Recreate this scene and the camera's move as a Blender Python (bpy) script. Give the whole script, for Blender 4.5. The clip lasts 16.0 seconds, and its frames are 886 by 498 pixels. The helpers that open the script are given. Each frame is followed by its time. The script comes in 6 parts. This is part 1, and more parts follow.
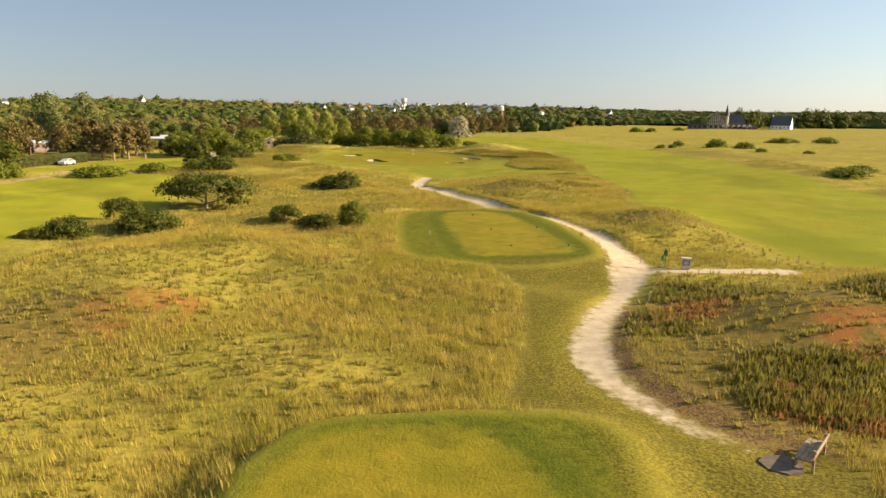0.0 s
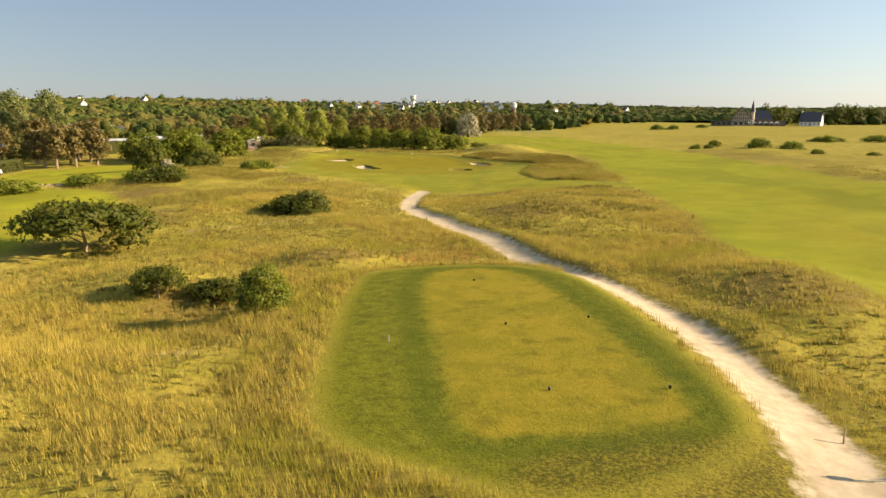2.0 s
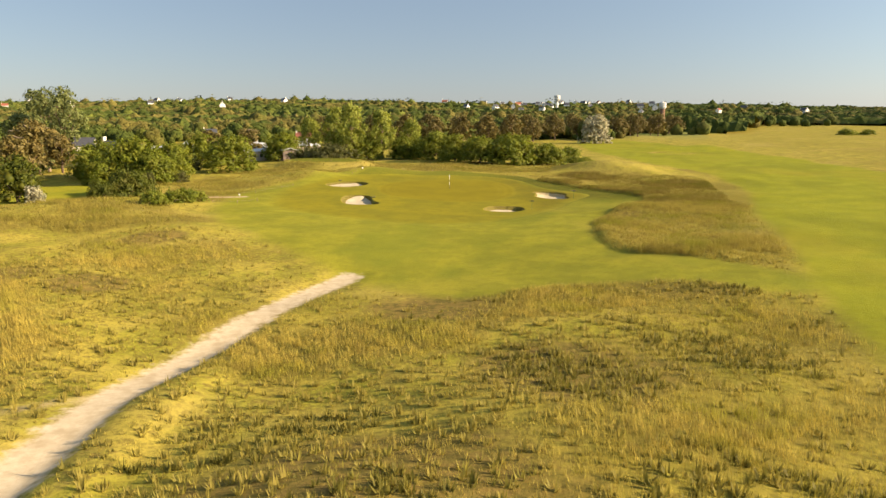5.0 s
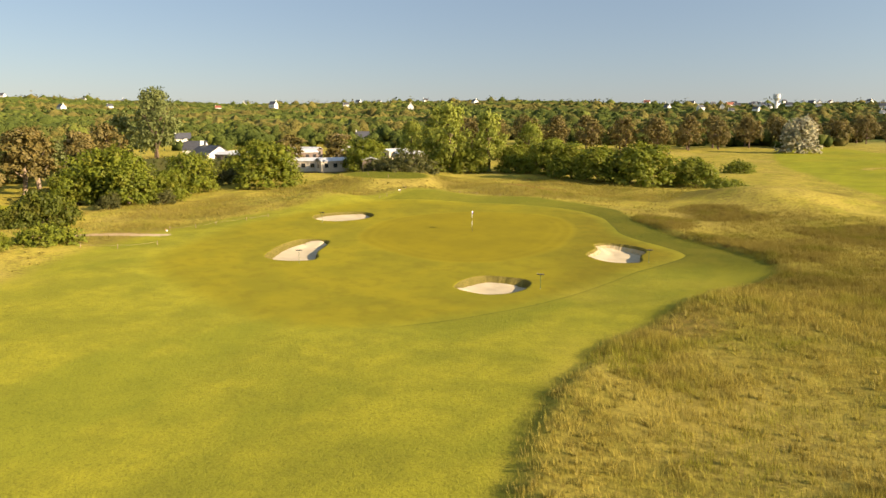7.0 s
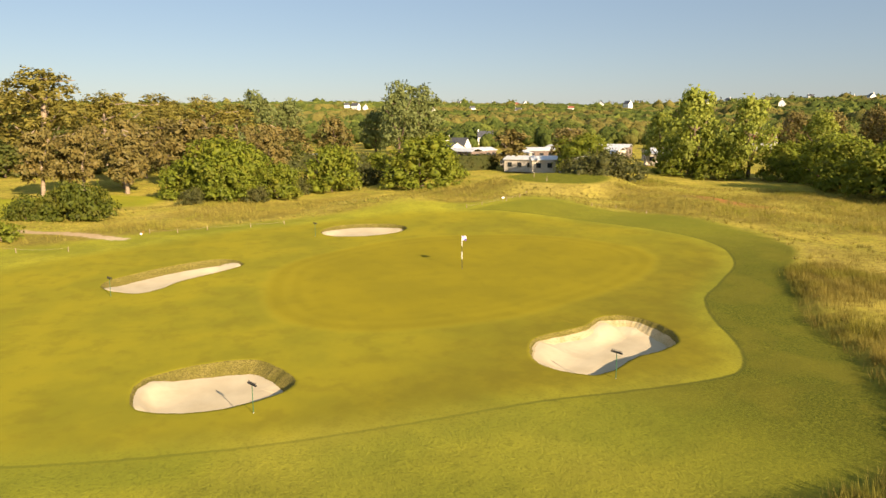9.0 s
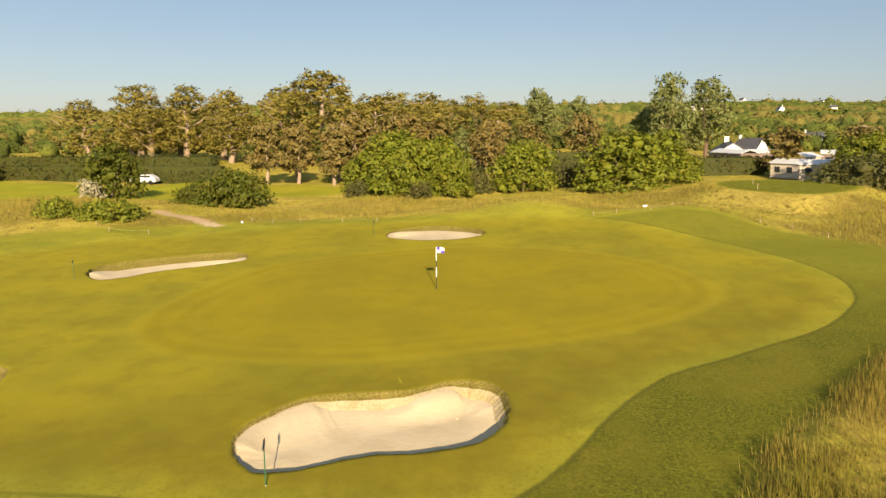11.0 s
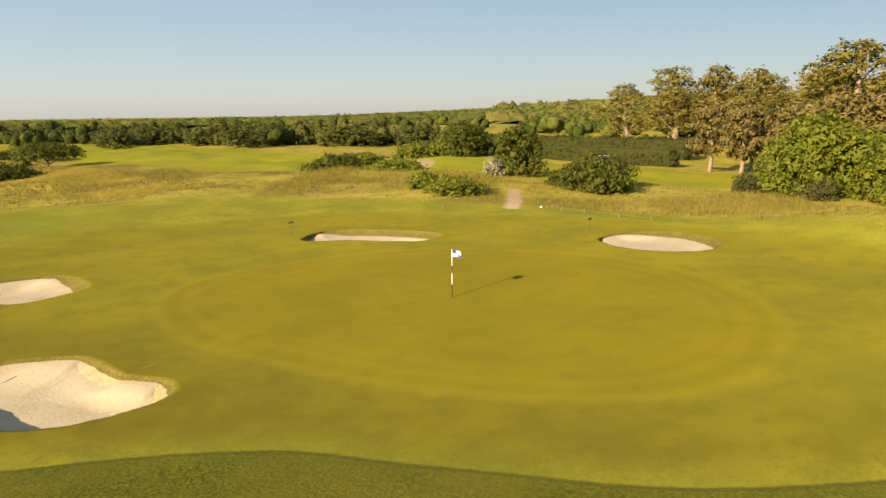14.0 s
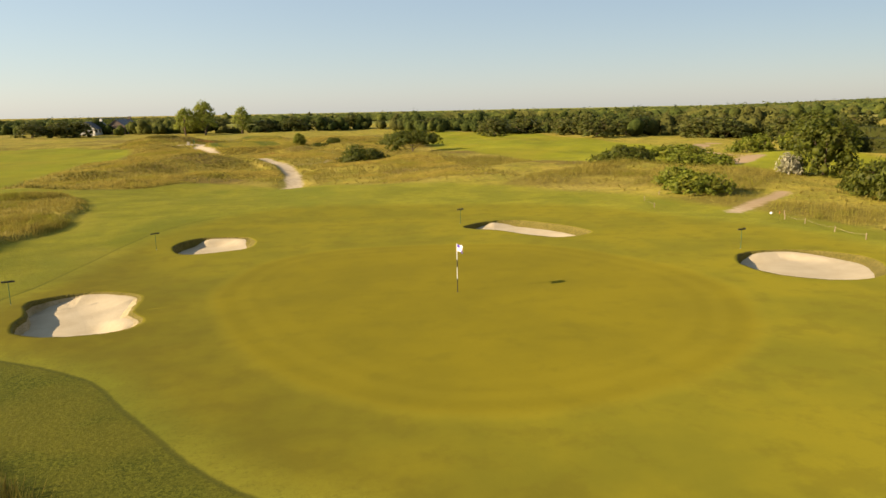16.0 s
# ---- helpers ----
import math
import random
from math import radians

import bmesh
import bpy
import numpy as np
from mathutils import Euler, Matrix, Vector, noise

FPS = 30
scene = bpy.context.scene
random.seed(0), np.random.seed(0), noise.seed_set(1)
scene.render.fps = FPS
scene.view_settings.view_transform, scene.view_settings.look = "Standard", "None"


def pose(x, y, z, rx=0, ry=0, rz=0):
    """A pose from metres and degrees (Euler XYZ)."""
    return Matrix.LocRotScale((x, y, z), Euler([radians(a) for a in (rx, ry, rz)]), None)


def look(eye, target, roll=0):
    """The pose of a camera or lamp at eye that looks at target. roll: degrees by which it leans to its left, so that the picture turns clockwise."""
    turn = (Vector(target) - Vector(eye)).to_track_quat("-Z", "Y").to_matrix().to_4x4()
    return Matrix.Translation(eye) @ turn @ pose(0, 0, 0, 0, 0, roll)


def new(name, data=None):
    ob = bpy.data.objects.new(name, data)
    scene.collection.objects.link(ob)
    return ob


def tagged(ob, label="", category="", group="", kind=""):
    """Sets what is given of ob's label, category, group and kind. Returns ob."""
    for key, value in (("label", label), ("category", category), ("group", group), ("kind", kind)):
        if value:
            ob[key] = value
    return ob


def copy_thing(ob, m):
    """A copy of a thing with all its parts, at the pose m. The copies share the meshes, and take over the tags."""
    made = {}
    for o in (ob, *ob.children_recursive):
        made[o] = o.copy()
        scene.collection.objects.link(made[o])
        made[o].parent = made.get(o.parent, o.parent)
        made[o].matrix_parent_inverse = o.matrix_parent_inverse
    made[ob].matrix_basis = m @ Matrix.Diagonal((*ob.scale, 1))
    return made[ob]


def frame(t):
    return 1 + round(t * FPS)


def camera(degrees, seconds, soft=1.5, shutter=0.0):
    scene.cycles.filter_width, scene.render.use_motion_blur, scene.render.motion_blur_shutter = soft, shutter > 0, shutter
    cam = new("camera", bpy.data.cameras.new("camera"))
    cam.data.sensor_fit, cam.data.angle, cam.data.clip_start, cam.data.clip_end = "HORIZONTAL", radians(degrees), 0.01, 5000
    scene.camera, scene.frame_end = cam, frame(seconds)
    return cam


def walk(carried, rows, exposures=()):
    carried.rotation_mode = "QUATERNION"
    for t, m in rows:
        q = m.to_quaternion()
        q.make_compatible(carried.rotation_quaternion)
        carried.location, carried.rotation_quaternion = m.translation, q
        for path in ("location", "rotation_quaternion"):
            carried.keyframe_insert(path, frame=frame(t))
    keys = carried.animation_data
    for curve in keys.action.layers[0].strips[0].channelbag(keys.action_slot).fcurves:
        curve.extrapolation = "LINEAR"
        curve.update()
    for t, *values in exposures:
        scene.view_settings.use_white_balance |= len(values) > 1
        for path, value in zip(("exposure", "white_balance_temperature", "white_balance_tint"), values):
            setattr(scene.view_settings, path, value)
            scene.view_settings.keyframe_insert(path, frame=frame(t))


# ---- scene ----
cam = camera(62.98, 16.0)
PATH = [
    (0, pose(0.005, -8.386, 10.907, 79.73, -0.21, 0.84)),
    (0.5, pose(0.376, -2.351, 10.897, 79.67, -0.15, 1.08)),
    (1, pose(0.716, 4.211, 10.923, 79.62, -0.09, 1.27)),
    (1.5, pose(1.035, 12.339, 10.971, 79.56, -0.01, 1.47)),
    (2, pose(1.438, 22.216, 11.043, 79.55, 0.09, 1.76)),
    (2.5, pose(2.029, 33.247, 11.199, 79.56, 0.18, 2.28)),
    (3, pose(3.006, 44.837, 11.414, 79.57, 0.21, 3.40)),
    (3.5, pose(5.179, 55.553, 11.491, 79.59, 0.20, 5.59)),
    (4, pose(8.355, 65.922, 11.489, 79.62, 0.16, 8.28)),
    (4.5, pose(12.063, 76.243, 11.357, 79.62, 0.10, 11.17)),
    (4.7, pose(13.550, 80.386, 11.313, 79.63, 0.08, 12.33)),
    (6.8, pose(23.031, 127.773, 11.838, 79.76, 0.00, 27.82)),
    (7, pose(23.949, 132.456, 11.771, 79.75, 0.01, 30.37)),
    (7.4, pose(25.426, 141.946, 11.504, 79.74, 0.10, 36.32)),
    (7.5, pose(25.825, 144.267, 11.425, 79.74, 0.13, 37.81)),
    (8, pose(28.010, 155.466, 10.931, 79.69, 0.26, 45.25)),
    (8.2, pose(28.846, 159.752, 10.703, 79.68, 0.31, 48.31)),
    (10.3, pose(26.639, 190.644, 8.421, 80.56, 0.39, 76.79)),
    (10.5, pose(26.303, 192.713, 8.411, 80.51, 0.38, 79.60)),
    (11, pose(25.394, 197.111, 8.382, 80.37, 0.34, 86.47)),
    (11.5, pose(24.122, 201.478, 8.377, 80.16, 0.26, 93.69)),
    (12, pose(22.491, 205.771, 8.384, 79.96, 0.23, 101.08)),
    (12.5, pose(20.091, 209.996, 8.300, 79.80, 0.30, 108.79)),
    (13, pose(17.694, 213.931, 8.272, 79.65, 0.39, 116.60)),
    (13.5, pose(14.844, 217.560, 8.262, 79.49, 0.48, 125.23)),
    (14, pose(11.595, 220.934, 8.255, 79.34, 0.57, 134.13)),
    (14.5, pose(8.185, 224.084, 8.301, 79.21, 0.67, 142.78)),
    (15, pose(4.411, 226.462, 8.244, 79.13, 0.75, 151.42)),
    (15.5, pose(0.262, 228.501, 8.217, 79.04, 0.93, 159.67)),
    (16, pose(-3.827, 229.719, 8.153, 79.00, 1.04, 166.90)),
]
walk(cam, PATH, exposures=((0.0, 1.44, 6600.0, 14.5), (4.7, 1.45, 6600.0, 14.5), (6.8, 1.46, 6600.0, 14.5), (8.2, 1.46, 6600.0, 14.5), (10.3, 1.30, 6600.0, 14.5), (12.5, 1.22, 6600.0, 14.5), (16.0, 1.14, 6600.0, 14.5)))

# ---- daylight: low evening sun from the +x side, clear sky ----
SUN_ELEV, SUN_AZ = 22.0, 4.0
world = bpy.data.worlds.new("sky")
world.use_nodes = True
scene.world = world
wn, wl = world.node_tree.nodes, world.node_tree.links
sky = wn.new("ShaderNodeTexSky")
sky.sky_type = "NISHITA"
sky.sun_disc = False
sky.sun_elevation = radians(SUN_ELEV)
sky.sun_rotation = radians(90 - SUN_AZ)
sky.air_density, sky.dust_density, sky.ozone_density = 1.0, 0.35, 1.2
soft_sky = wn.new("ShaderNodeHueSaturation")
soft_sky.inputs["Saturation"].default_value = 1.1
wl.new(sky.outputs[0], soft_sky.inputs["Color"])
veil = wn.new("ShaderNodeMix")  # a thin even veil of high cloud
veil.data_type = "RGBA"
veil.inputs[0].default_value = 0.5
veil.inputs[7].default_value = (3.7, 4.85, 6.3, 1.0)
wl.new(soft_sky.outputs[0], veil.inputs[6])
turn = wn.new("ShaderNodeTexGradient")  # the veil shines more towards the sun, smoothly all round
turn.gradient_type = "RADIAL"
glow = wn.new("ShaderNodeValToRGB")
glow.color_ramp.interpolation = "B_SPLINE"
glow.color_ramp.elements[0].position, glow.color_ramp.elements[1].position = 0.0, 1.0
for at, v in ((0.0, 0.46), (0.06, 0.46), (0.15, 0.57), (0.27, 0.78), (0.5, 0.94), (0.68, 0.60), (0.77, 0.40), (0.85, 0.42), (0.94, 0.46), (1.0, 0.46)):
    stop = glow.color_ramp.elements[0] if at == 0 else glow.color_ramp.elements[-1] if at == 1 else glow.color_ramp.elements.new(at)
    warm = max(0.0, v - 0.46)  # paler and less blue near the sun
    stop.color = (v, v - 0.10 * warm, v - 0.30 * warm, 1.0)
wl.new(turn.outputs["Fac"], glow.inputs[0])
shine = wn.new("ShaderNodeMix")
shine.data_type, shine.blend_type = "RGBA", "MULTIPLY"
shine.inputs[0].default_value = 1.0
wl.new(veil.outputs[2], shine.inputs[6])
wl.new(glow.outputs[0], shine.inputs[7])
wl.new(shine.outputs[2], wn["Background"].inputs[0])
wn["Background"].inputs[1].default_value = 0.088
sun_data = bpy.data.lights.new("sun", "SUN")
sun_data.energy, sun_data.angle, sun_data.color = 4.8, radians(0.6), (1.0, 0.82, 0.55)
sun = new("sun", sun_data)
sun_dir = Vector((math.cos(radians(SUN_AZ)) * math.cos(radians(SUN_ELEV)),
                  math.sin(radians(SUN_AZ)) * math.cos(radians(SUN_ELEV)), math.sin(radians(SUN_ELEV))))
sun.matrix_world = look(sun_dir * 400, (0, 0, 0))


# ---- node materials ----
class Mat:
    """A small wrapper to write node trees in few lines."""

    def __init__(self, name, rough=0.8, spec=0.3, matte=0.0):
        self.m = bpy.data.materials.new(name)
        self.m.use_nodes = True
        self.n, self.l = self.m.node_tree.nodes, self.m.node_tree.links
        self.p = self.n["Principled BSDF"]
        self.p.inputs["Roughness"].default_value = rough
        self.p.inputs["Specular IOR Level"].default_value = spec
        self.p.inputs["Diffuse Roughness"].default_value = matte
        self.co = self.n.new("ShaderNodeNewGeometry").outputs["Position"]

    def put(self, sock, v):
        if isinstance(v, (int, float)):
            sock.default_value = v
        elif isinstance(v, tuple):
            sock.default_value = (*v, 1.0) if len(v) == 3 and len(sock.default_value) == 4 else v
        else:
            self.l.new(v, sock)

    def noise(self, scale, detail=3.0, rough=0.55, co=None, stretch=None):
        co = co or self.co
        if stretch:
            k = self.n.new("ShaderNodeMapping")
            k.inputs["Scale"].default_value = stretch
            self.l.new(co, k.inputs["Vector"])
            co = k.outputs[0]
        t = self.n.new("ShaderNodeTexNoise")
        self.l.new(co, t.inputs["Vector"])
        t.inputs["Scale"].default_value, t.inputs["Detail"].default_value, t.inputs["Roughness"].default_value = scale, detail, rough
        return t.outputs["Fac"]

    def attr(self, name):
        t = self.n.new("ShaderNodeAttribute")
        t.attribute_name = name
        return t.outputs["Fac"]

    def island(self):
        return self.n.new("ShaderNodeNewGeometry").outputs["Random Per Island"]

    def obj_random(self):
        return self.n.new("ShaderNodeObjectInfo").outputs["Random"]

    def math(self, op, a, b=0.0, c=None):
        t = self.n.new("ShaderNodeMath")
        t.operation = op
        self.put(t.inputs[0], a)
        self.put(t.inputs[1], b)
        if c is not None:
            self.put(t.inputs[2], c)
        return t.outputs[0]

    def ramp(self, v, a, b, lo=0.0, hi=1.0):
        t = self.n.new("ShaderNodeMapRange")
        t.interpolation_type = "SMOOTHSTEP"
        for k, w in enumerate((v, a, b, lo, hi)):
            self.put(t.inputs[k], w)
        return t.outputs[0]

    def mix(self, f, a, b, mode="MIX"):
        t = self.n.new("ShaderNodeMix")
        t.data_type, t.blend_type = "RGBA", mode
        self.put(t.inputs[0], f)
        self.put(t.inputs[6], a)
        self.put(t.inputs[7], b)
        return t.outputs[2]

    def bump(self, h, strength=0.5, dist=0.05):
        t = self.n.new("ShaderNodeBump")
        t.inputs["Strength"].default_value, t.inputs["Distance"].default_value = strength, dist
        self.put(t.inputs["Height"], h)
        self.l.new(t.outputs[0], self.p.inputs["Normal"])

    def color(self, v):
        self.put(self.p.inputs["Base Color"], v)
        return self

    def translucent(self, v, amount):
        t, k = self.n.new("ShaderNodeBsdfTranslucent"), self.n.new("ShaderNodeMixShader")
        self.put(t.inputs["Color"], v)
        k.inputs[0].default_value = amount
        self.l.new(self.p.outputs[0], k.inputs[1])
        self.l.new(t.outputs[0], k.inputs[2])
        self.l.new(k.outputs[0], self.n["Material Output"].inputs["Surface"])


STRAW, STRAW_PALE, OLIVE = (0.358, 0.288, 0.044), (0.362, 0.287, 0.06), (0.258, 0.235, 0.027)


def ground_material():
    """Links turf: tall straw rough, mown fairway, green, collar, bare sandy path, by plan distances stored on the sheet."""
    k = Mat("links_turf", 0.95, 0.04, 0.14)
    big, mid, fine, grit, dust = k.noise(0.035, 4), k.noise(0.22, 5, 0.6), k.noise(1.7, 5, 0.65), k.noise(9.0, 4, 0.7), k.noise(0.75, 5, 0.65)
    wob = k.math("MULTIPLY", k.math("SUBTRACT", fine, 0.5), 1.6)
    # rough
    c = k.mix(k.ramp(mid, 0.38, 0.62), STRAW, OLIVE)
    c = k.mix(k.ramp(big, 0.5, 0.68), c, STRAW_PALE)
    tuft = k.noise(3.6, 4, 0.65)
    c = k.mix(k.math("MULTIPLY", k.ramp(fine, 0.5, 0.66), 0.5), c, (0.115, 0.085, 0.020))
    c = k.mix(k.math("MULTIPLY", k.ramp(tuft, 0.5, 0.64), 0.45), c, (0.085, 0.068, 0.018))
    c = k.mix(k.math("MULTIPLY", k.ramp(tuft, 0.44, 0.34), 0.4), c, (0.38, 0.285, 0.065))
    c = k.mix(k.math("MULTIPLY", k.ramp(grit, 0.5, 0.75), 0.5), c, (0.13, 0.105, 0.028))
    speck = k.math("MULTIPLY", k.ramp(k.noise(2.6, 5, 0.7), 0.52, 0.62), k.ramp(k.noise(0.11, 3), 0.42, 0.56))
    clod = k.math("MULTIPLY", k.ramp(k.noise(2.1, 3, 0.6), 0.54, 0.62), k.ramp(k.noise(0.3, 2), 0.4, 0.6))
    c = k.mix(k.math("MULTIPLY", clod, 0.5), c, (0.12, 0.075, 0.026))
    c = k.mix(k.math("MULTIPLY", speck, 0.5), c, (0.10, 0.06, 0.022))
    drift = k.noise(0.5, 4, 0.6, None, (1.0, 0.35, 1.0))
    c = k.mix(k.math("MULTIPLY", k.ramp(drift, 0.5, 0.68), 0.35), c, (0.155, 0.12, 0.03))
    c = k.mix(k.math("MULTIPLY", k.ramp(drift, 0.46, 0.3), 0.45), c, STRAW_PALE)
    meadow = k.mix(k.ramp(k.noise(0.006, 1), 0.47, 0.53), (0.20, 0.215, 0.045), (0.30, 0.27, 0.08))
    c = k.mix(k.attr("country"), c, k.mix(k.ramp(mid, 0.3, 0.7), meadow, (0.16, 0.17, 0.04)))
    hz = k.math("MULTIPLY", k.ramp(k.math("ADD", k.attr("heath"), k.math("ADD", k.math("MULTIPLY", k.math("SUBTRACT", mid, 0.5), 1.5), k.math("MULTIPLY", k.math("SUBTRACT", dust, 0.5), 0.9))), 0.3, 0.9), 0.8)
    c = k.mix(hz, c, k.mix(k.ramp(fine, 0.35, 0.65), (0.20, 0.128, 0.040), (0.10, 0.08, 0.022)))
    red = k.math("MULTIPLY", k.ramp(k.attr("sorrel"), 0.25, 0.8), k.ramp(dust, 0.36, 0.58))
    c = k.mix(k.math("MULTIPLY", red, 0.75), c, (0.32, 0.115, 0.035))
    # old thatch, with the shade between tall blades put into the ground colour
    thatch_shade = k.math("MULTIPLY", k.attr("tall"), k.ramp(k.noise(2.4, 4, 0.7), 0.3, 0.6, 0.35, 0.85))
    c = k.mix(thatch_shade, c, k.mix(k.ramp(grit, 0.35, 0.65), (0.20, 0.15, 0.030), (0.095, 0.075, 0.018)))
    c = k.mix(k.math("MULTIPLY", k.attr("dense"), k.ramp(dust, 0.35, 0.6, 0.25, 0.85)), c, k.mix(k.ramp(fine, 0.35, 0.65), (0.245, 0.19, 0.030), (0.15, 0.125, 0.021)))
    soil = k.math("MULTIPLY", k.attr("mulch"), k.ramp(fine, 0.35, 0.55, 0.55, 1.0))
    c = k.mix(soil, c, k.mix(k.ramp(grit, 0.4, 0.62), (0.24, 0.145, 0.060), (0.085, 0.052, 0.024)))
    # semi rough
    s = k.mix(k.ramp(mid, 0.35, 0.65), (0.264, 0.247, 0.022), (0.197, 0.194, 0.019))
    s = k.mix(k.math("MULTIPLY", k.ramp(grit, 0.45, 0.7), 0.4), s, (0.15, 0.125, 0.02))
    s = k.mix(k.math("MULTIPLY", k.ramp(dust, 0.45, 0.62), 0.35), s, (0.14, 0.135, 0.017))
    s = k.mix(k.math("MULTIPLY", k.ramp(k.noise(0.09, 3, 0.6, None, (1.0, 0.5, 1.0)), 0.5, 0.62), 0.55), s, (0.15, 0.165, 0.017))
    s = k.mix(k.math("MULTIPLY", k.ramp(big, 0.5, 0.65), 0.35), s, STRAW)
    s = k.mix(k.math("MULTIPLY", k.ramp(k.noise(7.0, 5, 0.75), 0.5, 0.64), 0.45), s, (0.085, 0.082, 0.012))
    c = k.mix(k.ramp(k.math("ADD", k.attr("sd_semi"), wob), -1.2, 1.6, 1.0, 0.0), c, s)
    # fairway
    f = k.mix(k.ramp(mid, 0.3, 0.7), (0.248, 0.244, 0.017), (0.190, 0.199, 0.015))
    f = k.mix(k.math("MULTIPLY", k.ramp(big, 0.45, 0.7), 0.6), f, (0.255, 0.208, 0.02))
    f = k.mix(k.math("MULTIPLY", k.ramp(k.noise(0.07, 3, 0.6, None, (1.0, 0.4, 1.0)), 0.48, 0.62), 0.55), f, (0.15, 0.155, 0.013))
    f = k.mix(k.math("MULTIPLY", k.ramp(dust, 0.5, 0.7), 0.35), f, (0.17, 0.15, 0.018))
    c = k.mix(k.ramp(k.math("ADD", k.attr("sd_fair"), wob), -1.2, 1.2, 1.0, 0.0), c, f)
    # apron and green
    a = k.mix(k.ramp(mid, 0.35, 0.65), (0.216, 0.184, 0.013), (0.165, 0.150, 0.013))
    a = k.mix(k.math("MULTIPLY", k.ramp(grit, 0.45, 0.75), 0.25), a, (0.18, 0.15, 0.015))
    a = k.mix(k.math("MULTIPLY", k.ramp(dust, 0.48, 0.66), 0.4), a, (0.13, 0.11, 0.012))
    # apron browner towards +x, with dimming of the foreground put into its colour
    a = k.mix(k.math("MULTIPLY", k.attr("apron_dim"), k.ramp(dust, 0.25, 0.6, 0.4, 0.75)), a, (0.118, 0.096, 0.011))
    g = k.mix(k.ramp(mid, 0.3, 0.7), (0.200, 0.162, 0.010), (0.166, 0.138, 0.010))
    g = k.mix(k.math("MULTIPLY", k.ramp(dust, 0.5, 0.7), 0.3), g, (0.125, 0.11, 0.010))
    g = k.mix(k.math("MULTIPLY", k.ramp(grit, 0.5, 0.8), 0.2), g, (0.12, 0.10, 0.010))
    a = k.mix(k.ramp(k.math("ADD", k.attr("sd_green"), k.math("MULTIPLY", wob, 0.2)), -0.35, 0.25, 1.0, 0.0), a, g)
    ring = k.math("ABSOLUTE", k.attr("sd_green"))
    a = k.mix(k.ramp(ring, 0.1, 0.6, 0.2, 0.0), a, (0.28, 0.22, 0.015))
    for far, much in ((1.3, 0.10), (2.4, 0.06)):
        a = k.mix(k.ramp(k.math("ABSOLUTE", k.math("ADD", k.attr("sd_green"), far)), 0.1, 0.5, much, 0.0), a, (0.30, 0.24, 0.02))
    c = k.mix(k.ramp(k.math("ADD", k.attr("sd_apron"), wob), -2.2, 1.2, 1.0, 0.0), c, a)
    edge = k.math("ADD", k.attr("sd_apron"), k.math("MULTIPLY", wob, 0.12))
    b = k.mix(k.ramp(k.noise(10.0, 6, 0.85), 0.4, 0.6), (0.118, 0.120, 0.013), (0.036, 0.043, 0.006))
    b = k.mix(k.math("MULTIPLY", k.ramp(mid, 0.45, 0.62), 0.5), b, (0.14, 0.12, 0.014))
    b = k.mix(k.math("MULTIPLY", k.ramp(dust, 0.45, 0.65), 0.5), b, (0.085, 0.083, 0.010))
    c = k.mix(k.math("MULTIPLY", k.attr("band"), k.ramp(edge, -0.08, 0.1)), c, b)
    line = k.math("MULTIPLY", k.ramp(k.math("ABSOLUTE", k.math("SUBTRACT", edge, 0.08)), 0.03, 0.14, 0.5, 0.0), k.ramp(k.attr("band"), 0.05, 0.2))
    c = k.mix(line, c, (0.06, 0.062, 0.012))
    # tees
    blade = k.noise(14.0, 5, 0.75)
    t = k.mix(k.ramp(fine, 0.35, 0.7), (0.158, 0.156, 0.013), (0.092, 0.100, 0.010))
    t = k.mix(k.math("MULTIPLY", k.ramp(grit, 0.48, 0.7), 0.6), t, (0.052, 0.056, 0.008))
    t = k.mix(k.math("MULTIPLY", k.ramp(blade, 0.5, 0.62), 0.55), t, (0.045, 0.046, 0.008))
    t = k.mix(k.math("MULTIPLY", k.ramp(mid, 0.55, 0.7), 0.4), t, (0.19, 0.165, 0.02))
    c = k.mix(k.ramp(k.math("ADD", k.attr("sd_surround"), k.math("MULTIPLY", wob, 0.6)), -0.4, 0.4, 1.0, 0.0), c, t)
    t = k.mix(k.ramp(k.noise(0.45, 4, 0.6), 0.38, 0.62), (0.235, 0.185, 0.017), (0.178, 0.156, 0.013))
    t = k.mix(k.math("MULTIPLY", k.ramp(dust, 0.5, 0.66), 0.5), t, (0.105, 0.098, 0.011))
    t = k.mix(k.math("MULTIPLY", k.ramp(blade, 0.55, 0.68), 0.5), t, (0.08, 0.062, 0.012))
    t = k.mix(k.math("MULTIPLY", k.ramp(k.noise(5.0, 3, 0.7), 0.62, 0.7), 0.5), t, (0.27, 0.20, 0.06))
    c = k.mix(k.ramp(k.math("ADD", k.attr("sd_tee"), k.math("MULTIPLY", wob, 0.6)), -0.5, 0.4, 1.0, 0.0), c, t)
    c = k.mix(k.math("MULTIPLY", k.ramp(k.math("ADD", k.attr("verge"), k.math("MULTIPLY", wob, 0.7)), -0.6, 0.6, 1.0, 0.0), 0.8), c, k.mix(k.ramp(grit, 0.38, 0.6), k.mix(k.ramp(dust, 0.4, 0.6), (0.225, 0.178, 0.022), (0.170, 0.150, 0.016)), (0.062, 0.056, 0.011)))
    ring_tee = k.ramp(k.math("ABSOLUTE", k.math("SUBTRACT", k.math("ADD", k.attr("sd_tee"), k.math("MULTIPLY", wob, 0.4)), 0.9)), 0.2, 0.9, 0.65, 0.0)
    c = k.mix(k.math("MULTIPLY", ring_tee, k.ramp(blade, 0.36, 0.6, 0.4, 1.0)), c, (0.062, 0.082, 0.008))
